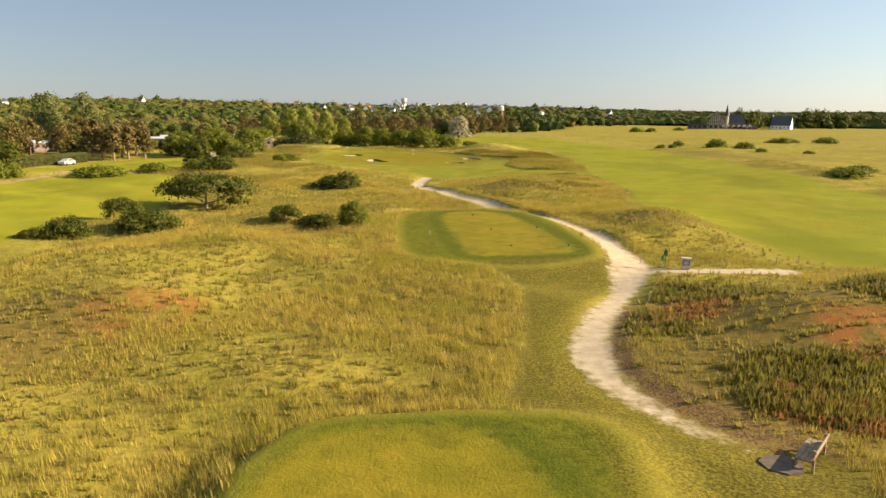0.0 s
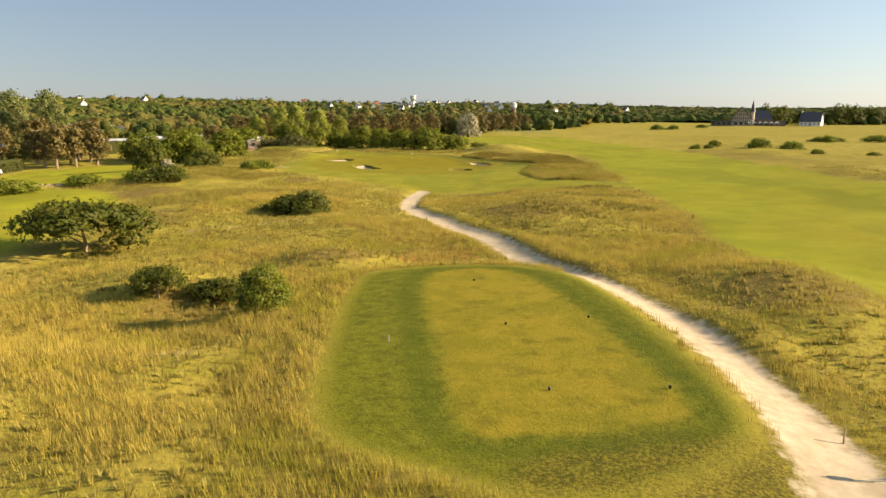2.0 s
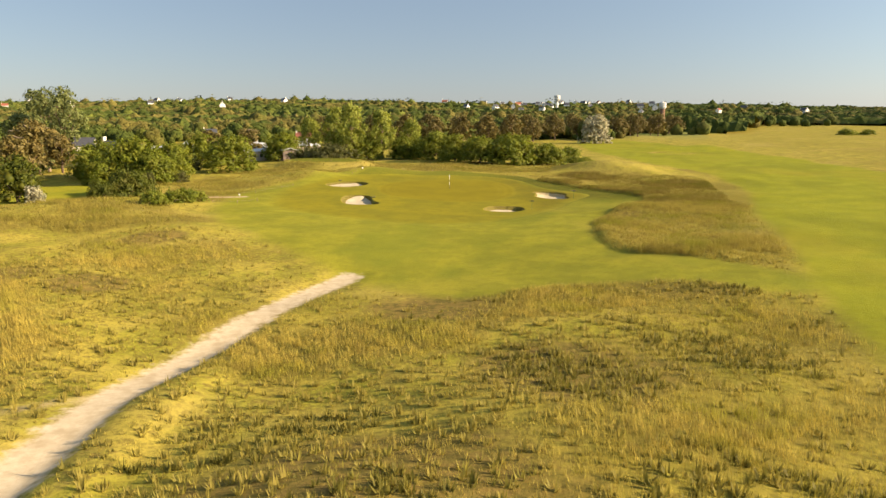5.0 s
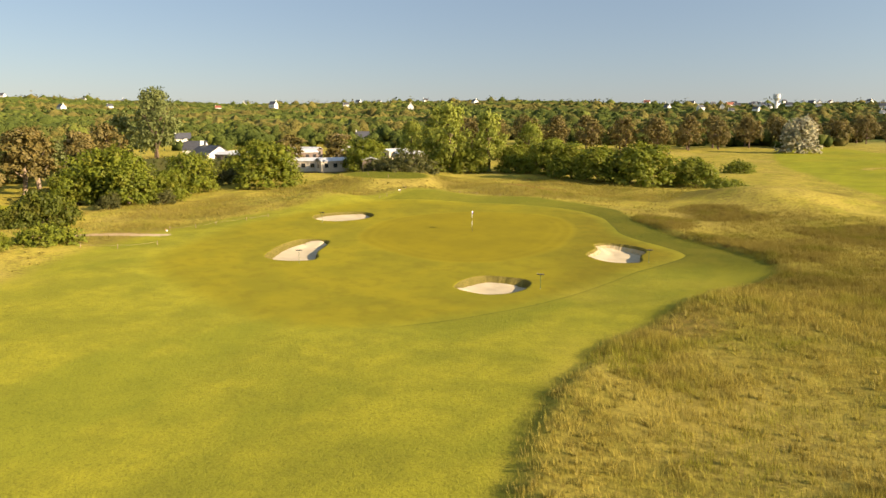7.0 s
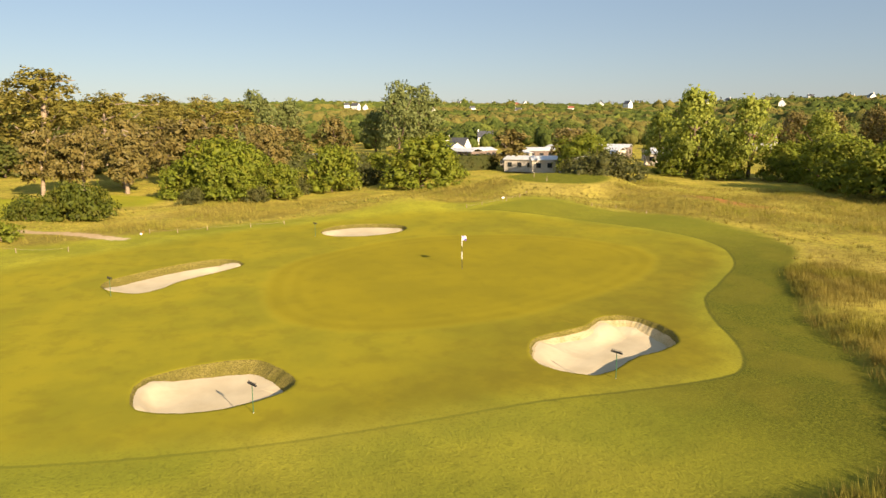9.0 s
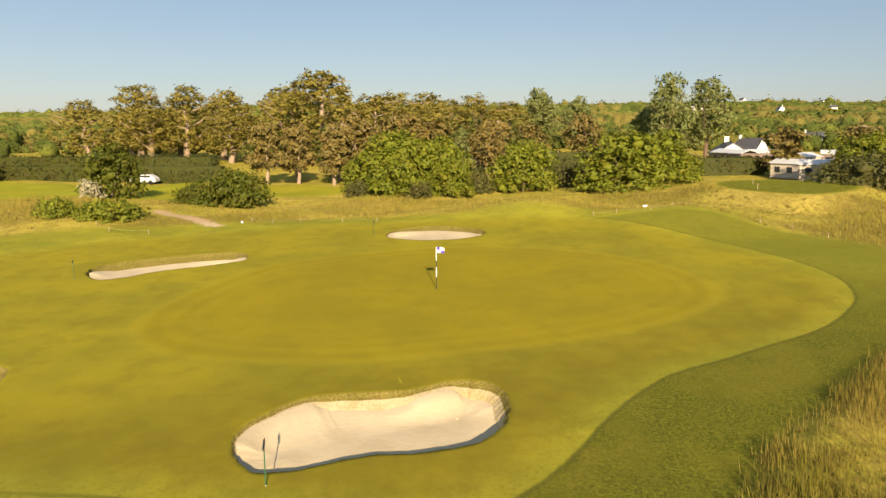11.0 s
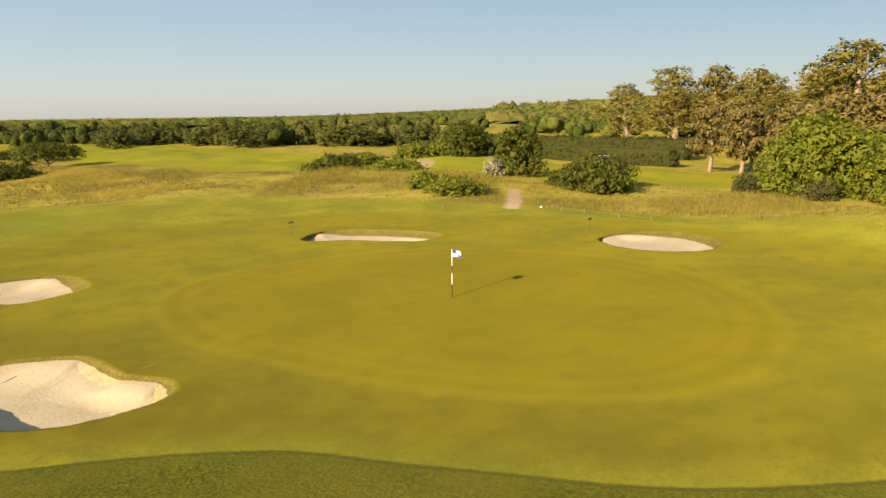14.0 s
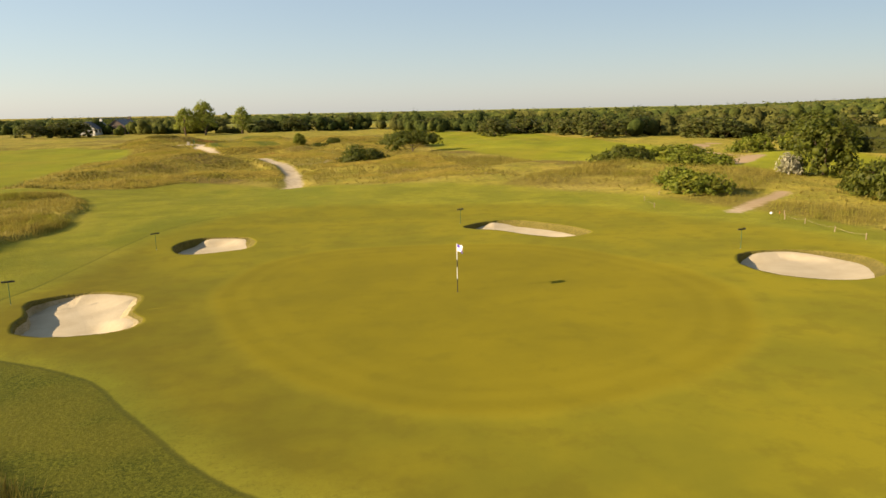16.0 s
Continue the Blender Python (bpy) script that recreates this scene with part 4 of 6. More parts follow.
for x, y, w, h in ((-35.5, 57, 5, 2.2), (-30.5, 62, 7, 2.4), (-38, 55, 2.4, 1.0), (-18.6, 108, 8.5, 3.0), (-16.5, 104.6, 5, 1.1), (-14, 65.5, 4.6, 1.2),
                   (-55.5, 179, 8, 4.6), (-56, 174.5, 5, 2.6), (-49, 142, 9, 2.8)):
    plant("dark_bush", x, y, w, h)
for x, y, w, h in ((-66, 126, 11, 2), (-62, 141, 7.5, 2), (-41, 171, 6.5, 2), (-42, 166, 4.2, 2), (-55, 146, 6, 2),
                   (6, 246, 7, 1.6), (0, 300, 8, 3), (-82, 122, 8, 3.2), (-91, 123, 8, 4), (107, 261, 9, 3), (98, 265, 9, 3.6), (150, 331, 11, 3), (160, 340, 9, 2.6), (169, 325, 12, 3), (78, 268, 4, 1.8), (83, 270, 3.4, 1.6), (88, 279, 5, 2.2), (71, 123, 8.5, 1.9), (76, 128, 6, 1.5), (141, 560, 12, 4), (155, 568, 10, 3.5), (189, 610, 10, 3), (98, 225, 4, 1.4), (112, 223, 4, 1.2)):
    plant("low_shrub", x, y, w, h)
for x, y, w, h in ((-53, 250, 13, 5.6), (-61, 253, 9, 4.6), (-67, 203.5, 4.5, 3.2), (-69.5, 207, 5.5, 3.6), (-77, 221.5, 6.5, 4), (-75, 225, 5, 3.4), (-62, 192, 3.4, 2.4), (-60.5, 199.5, 3.6, 2.2)):
    plant("grey_bush", x, y, w, h)
for x, y, w, h in ((-60.5, 164, 7, 6.8), (-88, 130, 10.5, 6.5), (-97, 122, 10, 6)):
    plant("dark_tree", x, y, w, h)
for x, y, w, h in ((-87, 177, 7, 10), (-85.5, 182, 6.5, 9.6), (-83.5, 187.5, 7, 9.4), (-92, 181, 7.5, 9.5), (-90, 188, 7, 9.8), (-90, 197, 9, 11), (-96, 203, 9, 10), (-99, 190, 9, 11), (-93, 262, 9, 9), (-86, 270, 9, 9)):
    plant("pine", x, y, w, h)
for x, y, w, h in ((-57, 274, 12, 15), (-64, 281, 12, 14.5), (-50, 279, 11, 13.5), (-74, 284, 9, 11), (-45, 290, 9, 11)):
    plant("tall_light_tree", x, y, w, h)
for x, y, w, h in ((-134, 257, 12.5, 19.5), (-208, 243, 17, 20), (-222, 258, 15, 18), (-150, 258, 12, 13)):
    plant("silver_poplar", x, y, w, h)
for x, y, w, h in ((-143, 180, 17, 22), (-152, 172, 15, 18), (-162, 144, 14, 19), (-164, 132, 15, 19), (-150, 192, 14, 17), (-158, 156, 14, 18), (-160, 205, 15, 17), (-166, 118, 14, 16), (-156, 137, 14, 14), (-170, 218, 15, 17)):
    plant("spring_tree", x, y, 1.4 * w, h)
for x, y, w, h in ((-176, 150, 15, 17), (-174, 166, 16, 18), (-172, 182, 15, 19), (-178, 196, 16, 18), (-182, 212, 15, 16), (-176, 228, 15, 15), (-184, 136, 14, 15), (-186, 122, 14, 14), (-148, 158, 11, 12), (-145, 204, 12, 13)):
    plant("spring_tree", x, y, 1.5 * w, h)
for x, y, w, h in ((-126, 172, 12, 8), (-132, 184, 13, 9), (-128, 196, 12, 8), (-136, 208, 13, 9), (-130, 220, 12, 8), (-142, 168, 12, 8), (-150, 214, 14, 10), (-146, 228, 14, 10), (-160, 188, 14, 11), (-112, 206, 9, 7), (-106, 218, 10, 7)):
    plant("wood_tree", x, y, w, h)
for x, y, w, h in ((-118, 186, 10, 10), (-122, 200, 10, 11), (-116, 214, 9, 9), (-110, 194, 9, 9)):
    plant("brown_tree", x, y, w, h)
plant("blossom_shrub", -57, 163, 2.8, 2.5)
plant("silver_poplar", -160, 277, 18, 20)
for x, y, w, h in ((28, -59, 11, 10), (21, -61, 12, 12.5), (8, -70, 10, 10.5)):
    plant("tall_light_tree", x, y, w, h)
for x, y, w, h in ((80, -58, 13, 6), (71, -61, 13, 7), (66, -62, 13, 6.5), (-1, -70, 12, 6), (-12, -70, 12, 6.5), (-24, -80, 12, 6.5), (-36, -89, 12, 7)):
    plant("wood_tree", x, y, w, h)
plant("blossom_tree", 2.6, 409, 13.5, 12.5)
plant("spruce", -98, 208, 6, 8.6, label="pale blue-grey spruce among broad-leaved bushes")
for x, y, w, h in ((-104, 372, 12, 11), (-95, 375, 12, 12), (-84, 380, 11, 12), (-73, 378, 12, 13), (-62, 384, 12, 12), (-51, 388, 11, 13), (-41, 392, 12, 12), (-33, 406, 12, 13), (-26, 425, 12, 12), (-18, 445, 12, 13),
                   (-8, 458, 12, 12), (2, 474, 12, 13), (12, 492, 12, 12), (22, 512, 12, 13), (34, 535, 13, 13), (46, 560, 13, 12), (-112, 384, 12, 12), (-90, 388, 13, 13), (-78, 391, 12, 12), (-67, 393, 13, 13), (-56, 398, 12, 12), (-45, 404, 13, 12), (-36, 417, 12, 12), (-30, 436, 13, 13), (-21, 456, 12, 12), (-12, 470, 13, 13), (-3, 486, 12, 12), (8, 505, 13, 12), (18, 525, 12, 13), (30, 548, 13, 12), (42, 575, 13, 12), (-112, 222, 11, 9), (-125, 236, 12, 11), (-96, 212, 9, 8)):
    plant("brown_tree", x, y, w, h)
for x, y, w, h in ((-101, 214, 8, 10),):
    plant("pine", x, y, w, h)
for x, y, w, h in ((30, -159, 12, 12), (38, -142, 11, 11), (22, -150, 9, 8), (50, -150, 12, 7), (-108, 67, 12, 7.5), (-111, 72, 12, 7), (-87, 35, 12, 7.5), (-104, 41, 12, 7.5),
                   (-73, 7, 13, 7), (-83, 59, 10, 7), (-67, 24, 12, 7), (-60, -31, 12, 6), (-95, 52, 12, 7), (-120, 84, 13, 8), (-126, 96, 13, 8), (-78, 20, 12, 7)):
    plant("wood_tree", x, y, w, 0.82 * h)


# ---- tall grass ----
def rough_places(n, bounds, seed):
    r = np.random.RandomState(seed)
    x, y = r.uniform(bounds[0], bounds[1], n), r.uniform(bounds[2], bounds[3], n)
    ok = dist_line(x, y, PATH_MAIN) > 1.3 + 0.8 * r.rand(n)
    ok &= dist_line(x, y, PATH_BRANCH) > 1.1
    ok &= dist_line(x, y, PATH_EAST) > 1.5
    ok &= (x < 0.5) | (y < 186) | (bounds[0] == 0.5)
    for a in (SURROUND_A, SURROUND_B, VERGE, TEE_C):
        ok &= dist_area(x, y, a) > 0.3 * r.rand(n)
    for a in (FAIRWAY, FAIR_EAST, FAIR_TEE):
        ok &= dist_area(x, y, a) > 5 * r.rand(n)
    ok &= dist_area(x, y, SEMI) > r.rand(n) * np.where(x < 6, np.interp(y, [150, 176, 186], [14, 9, 0.3]), 0.4)
    return x[ok], y[ok], r


def rough_grass(n, bounds, size, seed, blades=BLADES):
    """Tall seeding grass in drifts."""
    x, y, r = rough_places(n, bounds, seed)
    p = patches(x, y)
    ok = r.rand(len(x)) < (0.12 + 0.88 * p) * (0.3 + 0.7 * sstep(wave(x, y, 0.42, 8) + 0.5 * wave(x, y, 1.1, 9), -0.35, 0.2))
    x, y, p = x[ok], y[ok], p[ok]
    z, n, b = height(x, y), len(x), 4
    x, y, z, p = (np.repeat(v, b) for v in (x, y, z, p))
    n *= b
    x, y = x + r.randn(n) * 0.32 * size, y + r.randn(n) * 0.32 * size
    a, lean = r.uniform(0, 2 * np.pi, n), 0.1 + 0.35 * r.rand(n)
    h = size * (0.45 + 0.65 * p) * (0.6 + 0.7 * r.rand(n))
    w = 0.019 * (1 + r.rand(n)) * size
    dx, dy = np.cos(a), np.sin(a)
    base = np.stack([x, y, z - 0.04], -1)
    side = np.stack([-dy, dx, 0 * dx], -1) * w[:, None]
    tip = base + np.stack([dx * lean * h - 0.12 * h, dy * lean * h, h], -1)
    v = np.stack([base - side, base + side, tip], 1).reshape(-1, 3)
    me = mesh_np("rough_grass", v, np.arange(len(v)).reshape(-1, 3), [blades])
    return tagged(new("rough_grass", me), "tall dry straw-coloured dune grass", "grass", kind="stuff")


def tussocks(n, bounds, size, seed, mat, where=None):
    """Knee-low tufts of matted grass, each a fan of blades round one foot."""
    x, y, r = rough_places(n, bounds, seed)
    keep = 0.25 + 0.75 * (1 - patches(x, y)) if where is None else where(x, y)
    ok = r.rand(len(x)) < keep
    x, y = x[ok], y[ok]
    z, n, b = height(x, y), len(x), 13
    s = np.repeat(size * (0.5 + r.rand(n)), b)
    x, y, z = (np.repeat(v, b) for v in (x, y, z))
    n *= b
    a, up = r.uniform(0, 2 * np.pi, n), r.rand(n)
    dx, dy = np.cos(a), np.sin(a)
    base = np.stack([x + dx * s * 0.28, y + dy * s * 0.28, z - 0.03], -1)
    side = np.stack([-dy, dx, 0 * dx], -1) * (s * (0.07 + 0.09 * r.rand(n)))[:, None]
    tip = base + np.stack([dx * s * (0.75 - 0.6 * up), dy * s * (0.75 - 0.6 * up), s * (0.35 + 0.85 * up)], -1)
    v = np.stack([base - side, base + side, tip], 1).reshape(-1, 3)
    me = mesh_np("tussock_grass", v, np.arange(len(v)).reshape(-1, 3), [mat])
    return tagged(new("tussock_grass", me), "short brown and olive tussocks of matted grass", "grass", kind="stuff")


rough_grass(430000, (-30, 32, 8, 150), 0.40, 3)
rough_grass(170000, (-62, 40, 146, 262), 0.45, 4, BLADES_GREEN)
rough_grass(45000, (-80, -30, 20, 160), 0.6, 6, BLADES_GREEN)
rough_grass(30000, (32, 85, 20, 260), 0.6, 7, BLADES_GREEN)
rough_grass(100000, (2, 34, 146, 188), 0.5, 8, BLADES_DARK)
rough_grass(90000, (0.5, 30, 186, 230), 0.42, 9, BLADES_SHADE)
tussocks(30000, (-32, 34, 8, 150), 0.27, 13, TUFTS)
tussocks(9000, (-62, 34, 146, 262), 0.26, 14, TUFTS)
tussocks(14000, (8, 34, 14, 44), 0.36, 15, TUFTS_GREEN, lambda x, y: sstep(wave(x, y, 2.6, 3), 0.0, 0.5) * heath(x, y))
tussocks(2600, (10, 20, 15, 33), 0.27, 17, TUFTS_RED, lambda x, y: sstep(sum(np.exp(-((x - a) ** 2 + (y - b) ** 2) / c ** 2) for a, b, c in ((13.4, 18.4, 1.8), (15.6, 17.2, 1.6), (12, 29, 2.0), (14.5, 31.5, 2.0))), 0.3, 0.7))
tussocks(6000, (-4, 30, 92, 140), 0.32, 16, TUFTS_GREEN, lambda x, y: sstep(wave(x, y, 2.9, 4), 0.05, 0.5) * sstep(x, -3, 6))


# ---- far woods ----
def far_wood_material(name="far_wood_leaves", deep=1.0, brown=0.7):
    k = Mat(name, 0.85, 0.05, 0.4)
    tree, stand, leaf = k.noise(0.075, 2), k.noise(0.013, 2), k.noise(0.8, 4, 0.7)
    v = k.math("ADD", k.math("MULTIPLY", k.island(), 0.4), k.math("MULTIPLY", k.ramp(leaf, 0.3, 0.7), 0.6))
    c = k.mix(v, (0.032 * deep, 0.046 * deep, 0.010 * deep), (0.10 * deep, 0.122 * deep, 0.024 * deep))
    c = k.mix(k.ramp(tree, 0.5, 0.62), c, k.mix(v, (0.075 * deep, 0.09 * deep, 0.015 * deep), (0.175 * deep, 0.19 * deep, 0.036 * deep)))
    c = k.mix(k.math("MULTIPLY", k.math("MULTIPLY", k.ramp(stand, 0.48, 0.56), k.ramp(tree, 0.36, 0.48)), brown), c, k.mix(v, (0.115, 0.082, 0.024), (0.20, 0.148, 0.042)))
    k.color(c)
    k.bump(leaf, 0.7, 0.9)
    return k.m


FAR_WOOD = far_wood_material("far_wood_leaves", 0.86, 0.6)
# dark green bushes, their shaded look deepened in the leaf colour
SHADED_SCRUB = far_wood_material("shaded_dark_scrub_leaves", 0.72, 0.25)


def far_wood(bearings, radii, crowns, width, leaves, seed, gaps=0.0, lobes=1, leaf=FAR_WOOD, line=None):
    """Many uneven leafy crowns over a sector of the country round the course, as one mass."""
    r = np.random.RandomState(seed)
    b, d = np.radians(r.uniform(*bearings, crowns)), np.sqrt(r.uniform(radii[0] ** 2, radii[1] ** 2, crowns))
    x, y = -10 - d * np.sin(b), 150 + d * np.cos(b)
    if line is not None:
        u = r.uniform(0, len(line) - 1, crowns)
        x, y = (np.interp(u, np.arange(len(line)), [p[i] for p in line]) + 5 * r.randn(crowns) for i in (0, 1))
    ok = wave(x, y, 70, 2) > gaps - 1
    x, y, d = x[ok], y[ok], d[ok]
    z = height(x, y)
    w = width * np.exp(np.clip(r.randn(len(x)), -1.8, 1.5) * 0.25)
    h = w * r.uniform(0.75, 1.15, len(x)) * 0.85
    if lobes > 1:
        a = r.uniform(0, 6.3, (len(x), lobes))
        q = w[:, None] * r.uniform(0.1, 0.32, a.shape)
        x, y = (x[:, None] + q * np.cos(a)).ravel(), (y[:, None] + q * np.sin(a)).ravel()
        z = (z[:, None] + h[:, None] * r.uniform(-0.1, 0.28, a.shape)).ravel()
        w, h = np.repeat(w * 0.66, lobes), np.repeat(h * 0.74, lobes)
    mid, rad = np.stack([x, y, z + 0.35 * h], -1), np.stack([w * 0.5, w * 0.5, h * 0.62], -1)
    cv, cf = lumps_mesh(mid, rad * 0.84, seed, SMALL_V, SMALL_F)
    n = len(x)
    u = r.randn(n, leaves, 3)
    u /= np.linalg.norm(u, axis=2)[:, :, None]
    u[:, :, 2] = np.abs(u[:, :, 2] + 0.15)
    c = (mid[:, None] + u * rad[:, None] * (0.86 + 0.2 * r.rand(n, leaves))[:, :, None]).reshape(-1, 3)
    nor = u.reshape(-1, 3) + 0.42 * r.randn(n * leaves, 3)
    nor /= np.linalg.norm(nor, axis=1)[:, None]
    t = np.cross(nor, r.randn(n * leaves, 3))
    t /= np.linalg.norm(t, axis=1)[:, None]
    q = np.cross(nor, t)
    s = (np.repeat(w, leaves) * r.uniform(*((0.04, 0.085) if lobes > 1 else (0.055, 0.1)), n * leaves))[:, None]
    v = np.stack([c - t * s, c - q * s * 0.7, c + t * s, c + q * s * 0.7], 1).reshape(-1, 3)
    faces = [cf, np.arange(len(v)).reshape(-1, 4) + len(cv)]
    cn = (cv.reshape(n, -1, 3) - mid[:, None]).reshape(-1, 3)
    soft = u.reshape(-1, 3) + 0.5 * nor
    soft = np.concatenate([cn / np.linalg.norm(cn, axis=1)[:, None], np.repeat(soft / np.linalg.norm(soft, axis=1)[:, None], 4, 0)])
    me = mesh_np("far_wood", np.concatenate([cv, v]), faces, [leaf], True, None, soft)
    return tagged(new("far_wood", me), "dense mixed green and brown wood behind the course", "wood", kind="stuff")


def canopy(bearings, radii, tall, seed, gaps, leaf=FAR_WOOD):
    """The closed roof of a distant wood: one bumpy sheet over the country, open where fields lie between the trees."""
    r = np.random.RandomState(seed)
    b = np.radians(np.arange(bearings[0], bearings[1], 0.44))
    d = [radii[0]]
    while d[-1] < radii[1]:
        d.append(d[-1] + 3.2 + d[-1] * 0.0022)
    gd, gb = np.meshgrid(np.array(d), b)
    gd, gb = gd + r.uniform(-1, 1, gd.shape), gb + np.radians(r.uniform(-0.1, 0.1, gb.shape))
    x, y = -10 - gd * np.sin(gb), 150 + gd * np.cos(gb)
    crown = 1.2 * np.abs(wave(x, y, 3.4, 1)) + 1.2 * np.abs(wave(x, y, 5.2, 2)) + r.uniform(0, 1.3, x.shape)
    open_land = sstep(wave(x, y, 70, 2) + 0.25 * wave(x, y, 19, 3), gaps - 0.9, gaps - 1.05)
    rim = sstep(gd, radii[0], radii[0] + 5)
    h = tall * (0.4 + 0.36 * crown + 0.12 * wave(x, y, 30, 5))
    z = height(x, y) + np.where(open_land > 0.5, -3.0, h * (0.25 + 0.75 * rim))
    nb, nd = x.shape
    i = np.arange(nb * nd).reshape(nb, nd)
    f = np.stack([i[:-1, :-1], i[:-1, 1:], i[1:, 1:], i[1:, :-1]], -1).reshape(-1, 4)
    me = mesh_np("far_wood", np.stack([x, y, z], -1).reshape(-1, 3), f, [leaf])
    return tagged(new("far_wood", me), "closed canopy of a mixed wood on the rising country", "wood", kind="stuff")


canopy((-13, 61), (440, 1300), 6.6, 21, 0.12)
canopy((60, 126), (430, 1300), 6.2, 22, 0.62)
canopy((-40, -13), (640, 1500), 5.8, 23, -0.1)
canopy((126, 150), (420, 1100), 4.4, 24, 0.3, SHADED_SCRUB)
canopy((150, 215), (480, 1300), 4.2, 25, 0.2, SHADED_SCRUB)
far_wood((-4, 20), (300, 430), 160, 9, 40, 1, -0.4, 3)
far_wood((22, 62), (250, 330), 110, 7.5, 40, 2, 0.35, 3)
far_wood((62, 118), (195, 290), 160, 7.5, 40, 3, 0.1, 3)
far_wood((-4, 60), (300, 450), 420, 9, 26, 11, 0.15, 2)
far_wood((60, 118), (290, 440), 330, 8.5, 26, 12, 0.3, 2)
far_wood((-14, 60), (430, 1250), 1000, 12.5, 14, 4, 0.12)
far_wood((60, 128), (430, 1250), 700, 12, 14, 5, 0.6)
far_wood((-38, -12), (600, 1500), 700, 9, 14, 6, -0.1)
far_wood((-12, -2), (400, 900), 300, 7, 24, 14, 0.0)
far_wood((118, 150), (330, 1100), 600, 6.5, 18, 7, 0.0, 1, SHADED_SCRUB)
far_wood((150, 215), (420, 1300), 900, 6.5, 16, 8, 0.0, 1, SHADED_SCRUB)
far_wood((0, 1), (100, 101), 250, 5.8, 30, 31, -0.9, 3, SHADED_SCRUB, [(150, -140), (103, -129), (77, -115), (47, -84), (22, -80), (-20, -78), (-42, -88), (-64, -62), (-80, -20), (-90, 10), (-98, 40), (-116, 57), (-124, 72)])
far_wood((124, 156), (150, 215), 100, 5.0, 44, 9, 0.0, 3, SHADED_SCRUB)
far_wood((150, 168), (165, 235), 80, 4.8, 44, 10, 0.0, 3, SHADED_SCRUB)


# ---- hedges ----
def hedge(a, b, tall, wide):
    thing = tagged(new("hedge"), "long clipped dark green hedge with a flat top", "hedge")
    n = max(2, int(math.dist(a, b) / 1.6))
    lob = []
    for i in range(n):
        f = i / (n - 1)
        x, y = a[0] + (b[0] - a[0]) * f, a[1] + (b[1] - a[1]) * f
        z = float(height(x, y))
        for k in (0.3, 0.72):
            lob.append((x, y, z + tall * k, wide * 0.62, wide * 0.62, tall * 0.3))
    v, f, soft = leaf_cloud(lob, n * 320, 0.17, n, clump=3, core=0.85)
    part_mesh("foliage", mesh_np("foliage", v, f, [LEAF["hedge"]], True, None, soft), thing)
    bm = bmesh.new()
    ang = math.atan2(b[1] - a[1], b[0] - a[0])
    box(bm, -math.dist(a, b) / 2, -wide * 0.45, -0.5, math.dist(a, b) / 2, wide * 0.45, tall * 0.96)
    core = part("core", bm, LEAF["hedge"], thing)
    core.matrix_basis = pose((a[0] + b[0]) / 2, (a[1] + b[1]) / 2, float(height((a[0] + b[0]) / 2, (a[1] + b[1]) / 2)), 0, 0, math.degrees(ang))
    return thing


hedge((-99, 108), (-91, 169.5), 2.2, 2.0)
hedge((-116, 96), (-107, 164), 3.4, 2.2)
hedge((-98, 236), (-97, 260), 3.2, 2.2)
hedge((-104, 214), (-101, 232), 3.4, 2.2)

# ---- houses ----
PLASTER = plain_material("white_render", (0.80, 0.77, 0.70), (0.68, 0.64, 0.56), 1.5, 0.85, 0.2)
SLATE = plain_material("grey_slate", (0.075, 0.075, 0.085), (0.045, 0.045, 0.052), 3.0, 0.55, 0.4, 0.02)
TILE = plain_material("red_tile", (0.30, 0.10, 0.06), (0.2, 0.07, 0.045), 3.0, 0.7, 0.3, 0.02)
TIMBER = plain_material("dark_timber", (0.07, 0.045, 0.03), (0.04, 0.028, 0.02), 5.0, 0.7, 0.3)
GLASS = plain_material("dark_window_glass", (0.03, 0.035, 0.04), (0.02, 0.022, 0.026), 2.0, 0.08, 0.6)
CABIN = plain_material("beige_cladding", (0.50, 0.43, 0.34), (0.42, 0.35, 0.27), 2.0, 0.7, 0.3)
CABIN_DARK = plain_material("brown_cladding", (0.20, 0.15, 0.12), (0.14, 0.10, 0.08), 2.0, 0.7, 0.3)
METAL = plain_material("pale_sheet_roof", (0.55, 0.55, 0.55), (0.45, 0.44, 0.43), 2.0, 0.4, 0.5)
BRICK = plain_material("tower_brick", (0.24, 0.14, 0.09), (0.16, 0.09, 0.06), 3.0, 0.85, 0.2, 0.02)
CONCRETE = plain_material("pale_concrete", (0.62, 0.60, 0.56), (0.50, 0.48, 0.44), 1.0, 0.85, 0.2)


